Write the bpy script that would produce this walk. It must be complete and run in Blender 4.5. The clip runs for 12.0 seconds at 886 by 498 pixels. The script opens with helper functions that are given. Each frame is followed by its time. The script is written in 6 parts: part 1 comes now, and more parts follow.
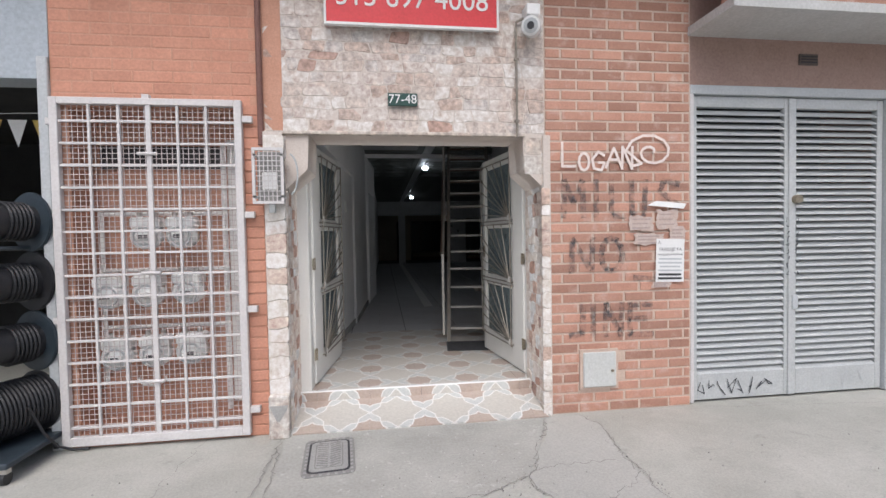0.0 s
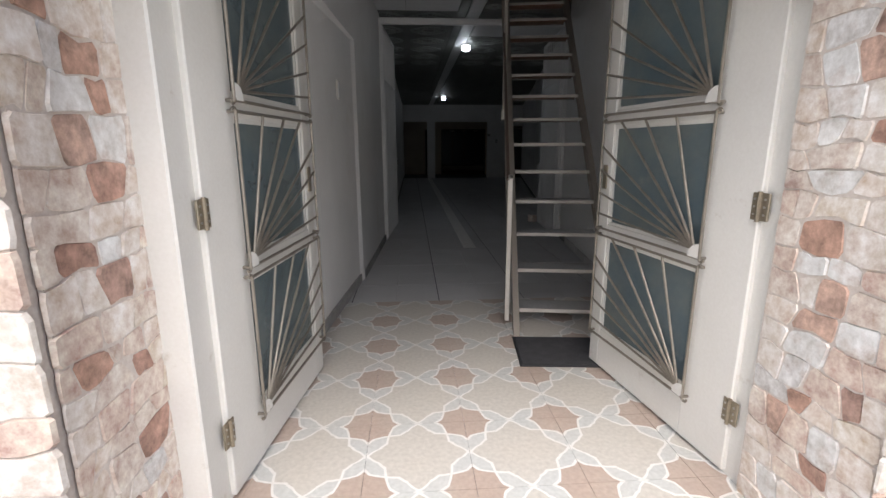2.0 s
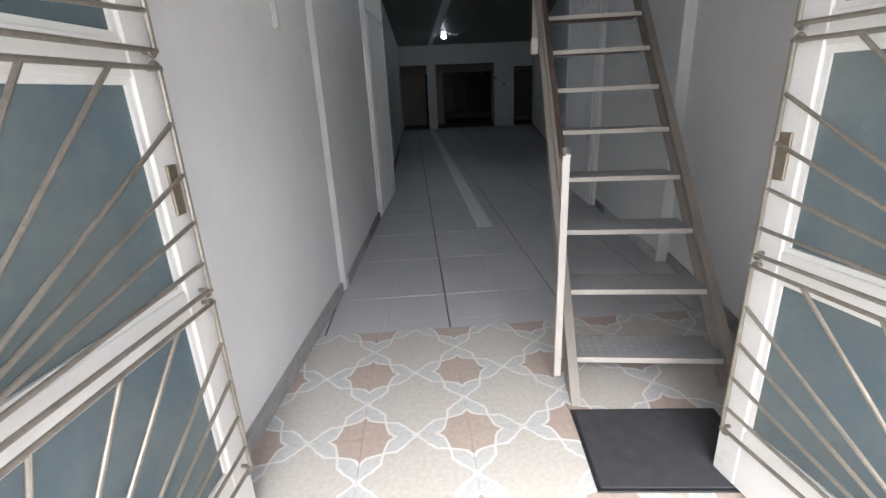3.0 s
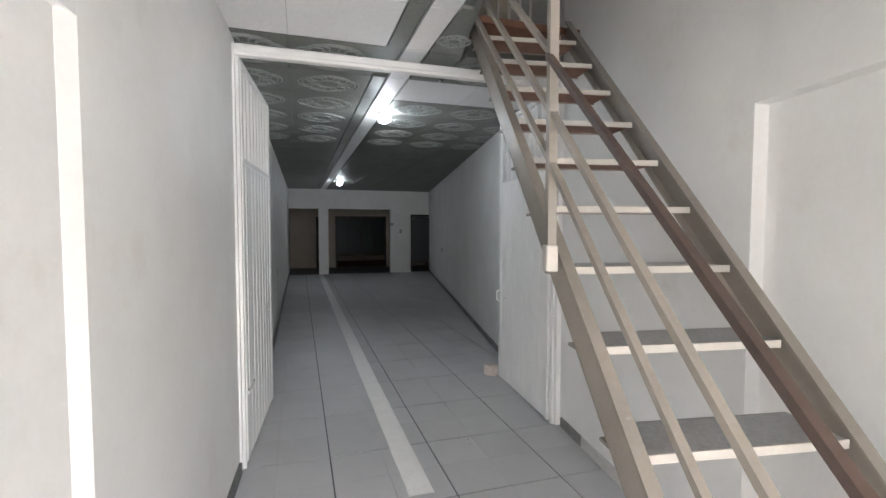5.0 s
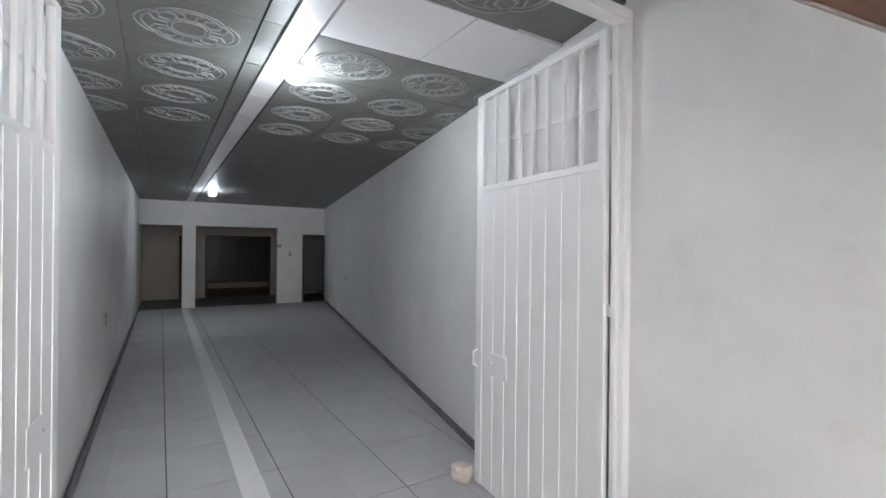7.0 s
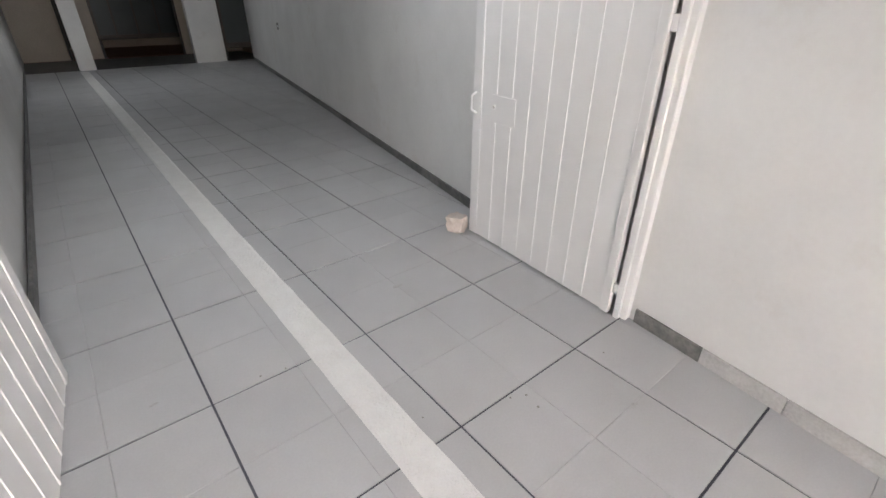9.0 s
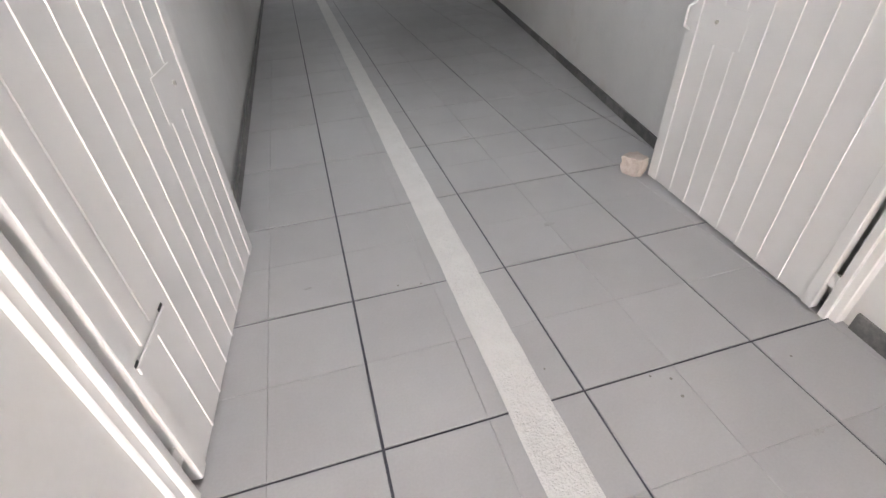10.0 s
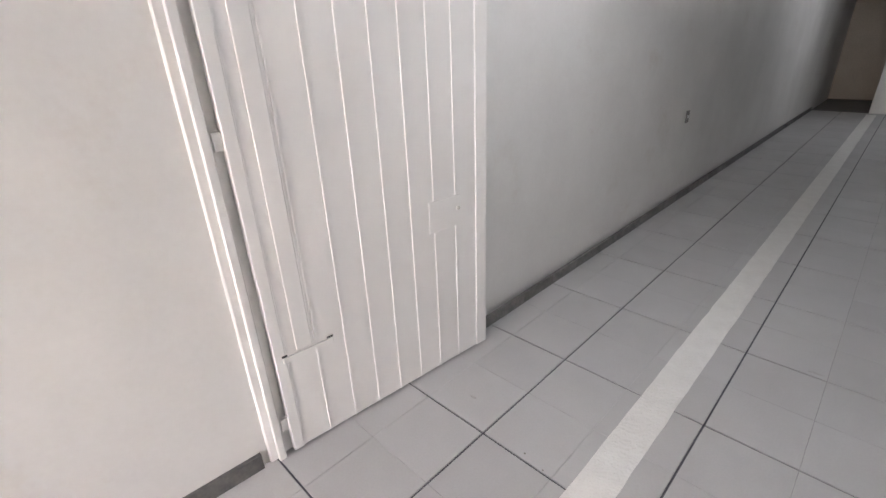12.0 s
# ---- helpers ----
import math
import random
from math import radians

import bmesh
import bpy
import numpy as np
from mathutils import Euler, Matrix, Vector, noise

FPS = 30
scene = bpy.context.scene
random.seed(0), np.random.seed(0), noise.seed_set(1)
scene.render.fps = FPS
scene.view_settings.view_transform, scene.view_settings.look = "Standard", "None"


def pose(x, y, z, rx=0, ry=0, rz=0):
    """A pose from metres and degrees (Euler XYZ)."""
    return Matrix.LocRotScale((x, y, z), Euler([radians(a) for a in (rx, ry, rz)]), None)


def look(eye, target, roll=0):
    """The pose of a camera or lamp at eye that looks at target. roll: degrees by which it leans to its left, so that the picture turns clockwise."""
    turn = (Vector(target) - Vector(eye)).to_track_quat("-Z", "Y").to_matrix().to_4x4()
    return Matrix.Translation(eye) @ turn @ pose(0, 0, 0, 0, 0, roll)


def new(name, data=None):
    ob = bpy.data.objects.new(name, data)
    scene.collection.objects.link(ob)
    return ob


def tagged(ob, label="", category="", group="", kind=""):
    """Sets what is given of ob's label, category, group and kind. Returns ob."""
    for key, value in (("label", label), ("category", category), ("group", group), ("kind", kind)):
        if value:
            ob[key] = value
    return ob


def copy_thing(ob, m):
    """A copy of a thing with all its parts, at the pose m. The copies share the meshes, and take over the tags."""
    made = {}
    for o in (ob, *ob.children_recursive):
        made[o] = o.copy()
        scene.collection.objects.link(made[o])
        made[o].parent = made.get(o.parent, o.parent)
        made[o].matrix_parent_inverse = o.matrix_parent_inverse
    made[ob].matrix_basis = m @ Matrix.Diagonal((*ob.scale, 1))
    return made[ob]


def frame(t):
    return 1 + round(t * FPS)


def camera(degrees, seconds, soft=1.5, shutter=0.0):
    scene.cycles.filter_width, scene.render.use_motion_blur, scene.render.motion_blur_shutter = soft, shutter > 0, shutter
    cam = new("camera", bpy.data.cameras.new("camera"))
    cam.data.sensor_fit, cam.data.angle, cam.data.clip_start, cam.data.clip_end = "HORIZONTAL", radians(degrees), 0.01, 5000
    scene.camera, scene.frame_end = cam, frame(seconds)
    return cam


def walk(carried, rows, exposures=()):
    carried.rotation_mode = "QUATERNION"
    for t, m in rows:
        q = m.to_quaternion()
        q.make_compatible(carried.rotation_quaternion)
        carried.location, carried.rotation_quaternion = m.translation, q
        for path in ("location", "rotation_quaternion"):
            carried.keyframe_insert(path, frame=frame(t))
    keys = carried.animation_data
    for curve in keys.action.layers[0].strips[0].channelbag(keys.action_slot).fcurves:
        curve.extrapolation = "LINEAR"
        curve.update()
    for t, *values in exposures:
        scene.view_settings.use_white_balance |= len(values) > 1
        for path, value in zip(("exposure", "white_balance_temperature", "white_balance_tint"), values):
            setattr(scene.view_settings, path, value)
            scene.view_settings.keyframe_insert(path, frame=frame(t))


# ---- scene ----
cam = camera(88.4, 12.0)
PATH = [
    (0, (-0.265, -8.358, 1.216), (-0.005, -6.376, 1.156), -1.0),
    (0.5, (-0.213, -7.875, 1.136), (-0.104, -5.971, 0.532), -2.4),
    (1, (-0.25, -7.253, 1.143), (-0.049, -5.378, 0.476), -0.7),
    (1.5, (-0.184, -6.62, 1.15), (-0.047, -4.689, 0.647), 1.1),
    (2, (-0.202, -5.948, 1.194), (-0.07, -4.001, 0.756), -0.2),
    (2.5, (-0.219, -5.319, 1.224), (-0.104, -3.386, 0.724), -1.7),
    (2.7, (-0.179, -5.081, 1.224), (-0.106, -3.174, 0.624), -2.5),
    (4.3, (-0.074, -3.618, 1.431), (0.305, -1.789, 0.717), -2.3),
    (4.5, (-0.072, -3.478, 1.479), (0.329, -1.599, 0.92), -0.7),
    (5, (-0.182, -3.135, 1.578), (0.42, -1.231, 1.477), 0.1),
    (5.5, (-0.168, -2.76, 1.57), (0.364, -0.831, 1.559), -0.6),
    (6, (-0.092, -2.293, 1.572), (0.479, -0.38, 1.454), 0.4),
    (6.5, (-0.091, -1.822, 1.596), (0.726, 0.002, 1.54), 0.6),
    (6.7, (-0.055, -1.606, 1.604), (0.877, 0.163, 1.618), 0.8),
    (8.3, (-0.038, -0.921, 1.482), (1.32, 0.447, 0.947), -1.1),
    (8.5, (-0.081, -0.89, 1.449), (1.25, 0.436, 0.765), -1.0),
    (9, (-0.107, -0.859, 1.392), (1.003, 0.498, 0.43), 0.3),
    (9.5, (-0.153, -0.813, 1.368), (0.646, 0.645, 0.257), 1.8),
    (10, (0.009, -0.769, 1.327), (0.423, 0.766, 0.113), -2.5),
    (10.5, (0.273, -0.715, 1.336), (0.272, 0.787, 0.015), -3.6),
    (11, (0.522, -0.546, 1.306), (0.185, 0.9, -0.034), -1.2),
    (11.5, (0.779, -0.467, 1.382), (-0.192, 0.834, 0.214), -4.9),
    (12, (0.963, -0.468, 1.572), (-0.333, 0.815, 0.751), -2.3),
]
walk(cam, [(t, look(eye, target, roll)) for t, eye, target, roll in PATH],
     exposures=[(0, 0.0, 5930, 10), (0.4, 0.17, 5850, 10), (1.0, 0.16, 5850, 10), (1.5, 0.29, 5900, 10), (2.0, 0.56, 6150, 11), (2.5, 1.3, 6000, 10), (2.7, 1.6, 5900, 9), (4.3, 3.2, 5800, 10), (5.0, 3.65, 6200, 10),
                (6.0, 4.1, 6100, 10), (6.7, 4.22, 6050, 11), (8.3, 4.45, 6350, 13), (12, 4.4, 6600, 17)])

LAMP_W = 0.52
# ---- light: overcast street, two ceiling lamps in the hall ----
world = bpy.data.worlds.new("overcast")
scene.world = world
world.use_nodes = True
wn = world.node_tree
sky = wn.nodes.new("ShaderNodeTexSky")
sky.sky_type, sky.sun_disc = "NISHITA", False
SUN_UP, SUN_TURN = 54.0, 187.0
sky.sun_elevation, sky.sun_rotation = radians(SUN_UP), radians(SUN_TURN)
sky.air_density, sky.dust_density, sky.ozone_density = 1.0, 6.0, 1.0
wn.links.new(sky.outputs[0], wn.nodes["Background"].inputs[0])
wn.nodes["Background"].inputs[1].default_value = 0.142
sun_data = bpy.data.lights.new("sun", "SUN")
sun_data.energy, sun_data.angle, sun_data.color = 1.1, radians(40), (1.0, 0.985, 0.96)
sun = new("sun", sun_data)
az = radians(SUN_TURN)
sun.matrix_world = look((0, 0, 0), (-math.sin(az) * math.cos(radians(SUN_UP)), -math.cos(az) * math.cos(radians(SUN_UP)), -math.sin(radians(SUN_UP))))

# added area lamp in the open door, boosting the street's daylight indoors
door_boost = bpy.data.lights.new("door_daylight_boost", "AREA")
door_boost.shape, door_boost.size, door_boost.size_y, door_boost.energy, door_boost.color = "RECTANGLE", 1.7, 1.85, 5.2, (1.0, 0.99, 0.97)
door_light = new("door_daylight_boost", door_boost)
door_light.matrix_world = look((0.05, -4.98, 0.98), (0.05, 0.0, 0.0))


# ---- helpers for shapes ----
def part(name, bm, mat, parent=None, label="", smooth=False):
    """One bmesh as one mesh object."""
    me = bpy.data.meshes.new(name)
    bmesh.ops.recalc_face_normals(bm, faces=bm.faces)
    bm.to_mesh(me)
    bm.free()
    if smooth:
        for p in me.polygons:
            p.use_smooth = True
    me.materials.append(mat)
    ob = new(name, me)
    if parent:
        ob.parent = parent
    if label:
        ob["label"] = label
    return ob


def empty(name, label, category, m=None, group="", kind=""):
    ob = new(name)
    ob.empty_display_size = 0.1
    if m is not None:
        ob.matrix_world = m
    return tagged(ob, label, category, group, kind)


def add_box(bm, x0, x1, y0, y1, z0, z1, bevel=0.0, m=None):
    vs = [bm.verts.new((x, y, z)) for x in (x0, x1) for y in (y0, y1) for z in (z0, z1)]
    fs = [(0, 1, 3, 2), (4, 6, 7, 5), (0, 4, 5, 1), (2, 3, 7, 6), (0, 2, 6, 4), (1, 5, 7, 3)]
    faces = [bm.faces.new([vs[i] for i in f]) for f in fs]
    if bevel:
        edges = list({e for f in faces for e in f.edges})
        out = bmesh.ops.bevel(bm, geom=edges, offset=bevel, segments=1, affect="EDGES", clamp_overlap=True)
        vs = list({v for f in out["faces"] for v in f.verts} | {v for v in vs if v.is_valid})
    if m is not None:
        bmesh.ops.transform(bm, matrix=m, verts=vs)
    return vs


def box(x0, x1, y0, y1, z0, z1, bevel=0.0, m=None):
    bm = bmesh.new()
    add_box(bm, x0, x1, y0, y1, z0, z1, bevel, m)
    return bm


def add_prism(bm, pts, z0, z1, m=None):
    """A plan outline, raised from z0 to z1."""
    lo = [bm.verts.new((x, y, z0)) for x, y in pts]
    hi = [bm.verts.new((x, y, z1)) for x, y in pts]
    bm.faces.new(lo[::-1])
    bm.faces.new(hi)
    n = len(pts)
    for i in range(n):
        bm.faces.new((lo[i], lo[(i + 1) % n], hi[(i + 1) % n], hi[i]))
    if m is not None:
        bmesh.ops.transform(bm, matrix=m, verts=lo + hi)
    return lo + hi


def prism(pts, z0, z1, m=None):
    bm = bmesh.new()
    add_prism(bm, pts, z0, z1, m)
    return bm


def add_rod(bm, a, b, r, n=8, r2=None):
    """A round bar from a to b."""
    a, b = Vector(a), Vector(b)
    d = b - a
    q = d.to_track_quat("Z", "Y").to_matrix().to_4x4()
    m = Matrix.Translation((a + b) / 2) @ q
    return bmesh.ops.create_cone(bm, cap_ends=True, segments=n, radius1=r, radius2=r if r2 is None else r2, depth=d.length, matrix=m)["verts"]


def rod(a, b, r, n=8, r2=None):
    bm = bmesh.new()
    add_rod(bm, a, b, r, n, r2)
    return bm


def add_bar(bm, a, b, w, h, up=(0, 0, 1)):
    """A rectangular bar from a to b, w wide and h high across up."""
    a, b = Vector(a), Vector(b)
    d = (b - a).normalized()
    s = d.cross(Vector(up)).normalized()
    u = s.cross(d)
    m = Matrix((s, d, u)).transposed().to_4x4()
    m.translation = (a + b) / 2
    L = (b - a).length
    return add_box(bm, -w / 2, w / 2, -L / 2, L / 2, -h / 2, h / 2, m=m)


def bar(a, b, w, h, up=(0, 0, 1)):
    bm = bmesh.new()
    add_bar(bm, a, b, w, h, up)
    return bm


# ---- materials ----
def mat_new(name, colour, rough=0.6, metal=0.0):
    m = bpy.data.materials.new(name)
    m.use_nodes = True
    b = m.node_tree.nodes["Principled BSDF"]
    b.inputs["Base Color"].default_value = (*colour, 1)
    b.inputs["Roughness"].default_value = rough
    b.inputs["Metallic"].default_value = metal
    return m


def node(m, kind, **kw):
    n = m.node_tree.nodes.new(kind)
    for k, v in kw.items():
        if k in n.inputs:
            n.inputs[k].default_value = v
    return n


def link(m, a, ao, b, bi):
    m.node_tree.links.new(a.outputs[ao], b.inputs[bi])


def mottled(name, c1, c2, rough=0.6, scale=3.0, fine=60.0, bump=0.1, metal=0.0, spots=None, island=0.0, spread=0.5, dist=0.003, grit=0.25):
    """Two-scale variation of one paint or stone: broad blotches, fine grain, relief, and a shade per piece."""
    m = mat_new(name, c1, rough, metal)
    b = m.node_tree.nodes["Principled BSDF"]
    co = node(m, "ShaderNodeTexCoord")
    geo = node(m, "ShaderNodeNewGeometry")
    big = node(m, "ShaderNodeTexNoise", Scale=scale, Detail=6.0, Roughness=0.6)
    small = node(m, "ShaderNodeTexNoise", Scale=fine, Detail=3.0)
    link(m, geo, "Position", big, "Vector")
    link(m, geo, "Position", small, "Vector")
    ramp = node(m, "ShaderNodeMapRange")
    ramp.inputs[1].default_value, ramp.inputs[2].default_value = 0.5 - spread / 2, 0.5 + spread / 2
    link(m, big, "Fac", ramp, 0)
    mix = node(m, "ShaderNodeMix")
    mix.data_type = "RGBA"
    mix.inputs["A"].default_value, mix.inputs["B"].default_value = (*c1, 1), (*c2, 1)
    m.node_tree.links.new(ramp.outputs[0], mix.inputs["Factor"])
    last = mix.outputs["Result"]
    grain = node(m, "ShaderNodeMix")
    grain.data_type, grain.blend_type = "RGBA", "OVERLAY"
    grain.inputs["Factor"].default_value = grit
    m.node_tree.links.new(last, grain.inputs["A"])
    m.node_tree.links.new(small.outputs["Fac"], grain.inputs["B"])
    last = grain.outputs["Result"]
    if island:
        info = node(m, "ShaderNodeObjectInfo")
        hsv = node(m, "ShaderNodeHueSaturation")
        add = node(m, "ShaderNodeMath")
        add.operation = "ADD"
        link(m, info, "Random", add, 0)
        link(m, geo, "Random Per Island", add, 1)
        mod = node(m, "ShaderNodeMath")
        mod.operation = "FRACT"
        link(m, add, 0, mod, 0)
        val = node(m, "ShaderNodeMapRange")
        val.inputs[3].default_value, val.inputs[4].default_value = 1 - island, 1 + island
        link(m, mod, 0, val, 0)
        link(m, val, 0, hsv, "Value")
        m.node_tree.links.new(last, hsv.inputs["Color"])
        last = hsv.outputs["Color"]
    if spots:
        colour, sc, lo, hi = spots
        sp = node(m, "ShaderNodeTexNoise", Scale=sc, Detail=8.0, Roughness=0.7)
        link(m, geo, "Position", sp, "Vector")
        sr = node(m, "ShaderNodeMapRange")
        sr.inputs[1].default_value, sr.inputs[2].default_value = lo, hi
        link(m, sp, "Fac", sr, 0)
        sm = node(m, "ShaderNodeMix")
        sm.data_type = "RGBA"
        m.node_tree.links.new(sr.outputs[0], sm.inputs["Factor"])
        m.node_tree.links.new(last, sm.inputs["A"])
        sm.inputs["B"].default_value = (*colour, 1)
        last = sm.outputs["Result"]
    m.node_tree.links.new(last, b.inputs["Base Color"])
    rr = node(m, "ShaderNodeMapRange")
    rr.inputs[3].default_value, rr.inputs[4].default_value = max(0.05, rough - 0.1), min(1, rough + 0.1)
    link(m, big, "Fac", rr, 0)
    link(m, rr, 0, b, "Roughness")
    if bump:
        bp = node(m, "ShaderNodeBump", Strength=bump, Distance=dist)
        link(m, small, "Fac", bp, "Height")
        link(m, bp, 0, b, "Normal")
    return m


WHITE_WALL = mottled("white_wall_paint", (0.81, 0.80, 0.785), (0.73, 0.72, 0.705), 0.55, 1.3, 45, 0.16, spots=((0.66, 0.62, 0.575), 2.2, 0.58, 0.85), grit=0.10, spread=0.35)
CREAM = mottled("cream_enamel", (0.69, 0.67, 0.63), (0.63, 0.61, 0.57), 0.4, 3, 90, 0.06, spots=((0.42, 0.36, 0.29), 8, 0.62, 0.82), grit=0.12)
WHITE_METAL = mottled("white_enamel", (0.83, 0.82, 0.81), (0.79, 0.78, 0.77), 0.45, 2.5, 90, 0.03, spots=((0.45, 0.42, 0.4), 18, 0.78, 0.85), grit=0.05)
GREY_METAL = mottled("grey_painted_steel", (0.5, 0.52, 0.53), (0.42, 0.44, 0.45), 0.45, 3, 60, 0.1, spots=((0.25, 0.2, 0.17), 16, 0.72, 0.8))
BRICK = mottled("orange_brick", (0.47, 0.265, 0.195), (0.39, 0.205, 0.148), 0.85, 6, 80, 0.6, island=0.22, spots=((0.58, 0.44, 0.38), 7, 0.55, 0.8))
BRICK_PLAIN = mottled("smooth_orange_brick", (0.54, 0.27, 0.185), (0.49, 0.235, 0.16), 0.75, 4, 60, 0.3, island=0.08)
MORTAR = mottled("pale_mortar", (0.58, 0.465, 0.385), (0.49, 0.375, 0.305), 0.9, 8, 90, 0.5)
CONCRETE = mottled("pavement_concrete", (0.465, 0.46, 0.42), (0.365, 0.36, 0.322), 0.85, 1.6, 90, 0.45, spots=((0.25, 0.24, 0.215), 5, 0.58, 0.8), spread=0.35)
FLOOR_TILE = mottled("pale_grey_floor_tile", (0.52, 0.518, 0.525), (0.465, 0.463, 0.47), 0.46, 2.2, 120, 0.02, grit=0.07, island=0.03, spots=((0.4, 0.39, 0.38), 6, 0.72, 0.85))
GROUT = mottled("dark_grout", (0.12, 0.12, 0.14), (0.07, 0.07, 0.09), 0.8, 9, 90, 0.3)
GREY_PANEL = mottled("grey_ceiling_panel", (0.19, 0.195, 0.18), (0.16, 0.165, 0.152), 0.5, 3, 50, 0.1)
WHITE_PANEL = mottled("white_ceiling_panel", (0.75, 0.75, 0.75), (0.7, 0.7, 0.7), 0.5, 3, 50, 0.1)
# near-black colour that stands in for shade in deep rooms and slots
SHADE_BLACK = mottled("painted_shade_black", (0.05, 0.05, 0.05), (0.03, 0.03, 0.03), 0.8, 3, 50, 0.1)

# ---- plan ----
G = -0.17          # pavement
CEIL = 2.76        # hall ceiling
YF = -5.05         # street face of the front wall
YB = -4.42         # its inner face
YG = 0.0           # gate line
YE = 12.1          # far wall of the hall


def xr(y):
    """The hall's right wall, which runs askew."""
    return 1.79 + 0.193 * y if y > 0 else 1.78 + 0.125 * y


def xl(y):
    return -0.52 if y > 0 else -0.56 + 0.05 * y


def structure(name, bm, mat, label, category="wall"):
    return tagged(part(name, bm, mat), label, category, kind="structure")


structure("ground", box(-900, 900, -900, 900, G - 0.6, G), CONCRETE, "grey worn concrete pavement in front of the entrance", "pavement")
structure("floor", prism([(-1.0, -4.695), (1.2, -4.695), (2.2, 0), (4.6, 13), (4.6, 18), (-1.3, 18)], -0.16, -0.006), GROUT, "dark grout bed under the hall floor tiles", "floor")
structure("wall_left", prism([(xl(0), 0), (-0.5, YE), (-0.5, 18), (-0.9, 18), (-0.9, 0)], -0.1, CEIL + 0.3), WHITE_WALL, "white plastered wall of the long hall")
structure("wall_left_entry", prism([(-0.56, 0), (xl(-1.88), -1.88), (-0.68, -1.925), (-0.98, -1.925), (-0.98, 0)], -0.1, CEIL + 0.3), WHITE_WALL, "white plastered entrance wall")
structure("wall_left_recess", prism([(-0.6805, -1.925), (-0.93, YB), (-1.2, YB), (-1.2, -1.925)], -0.1, 2.05), WHITE_WALL, "recessed white wall beside the entrance door")
structure("wall_left_upper", prism([(xl(-1.83), -1.83), (-0.8, YB), (-1.2, YB), (-1.2, -1.83)], 2.05, CEIL + 0.3), WHITE_WALL, "white wall above the recess")
structure("wall_right", prism([(xr(0.001), 0), (xr(YE), YE), (4.6, YE), (2.3, 0)], -0.1, CEIL + 0.3), WHITE_WALL, "white plastered wall running askew along the hall")
structure("wall_right_entry", prism([(xr(0), 0), (2.3, 0), (2.1, -1.75), (xr(-1.75), -1.75)], -0.1, 5.6), WHITE_WALL, "white plastered wall beside the stairs")
structure("wall_right_recess", prism([(1.64, -1.75), (2.1, -1.75), (1.7, YB), (1.15, YB)], -0.1, 2.07), WHITE_WALL, "recessed white wall beside the stairs")
structure("wall_right_upper", prism([(xr(-1.75), -1.75), (2.1, -1.75), (1.7, YB), (1.08, YB)], 2.07, 5.6), WHITE_WALL, "white wall above the recess")

# more materials
STAR = mat_new("star_pattern_tile", (0.6, 0.55, 0.45), 0.35)


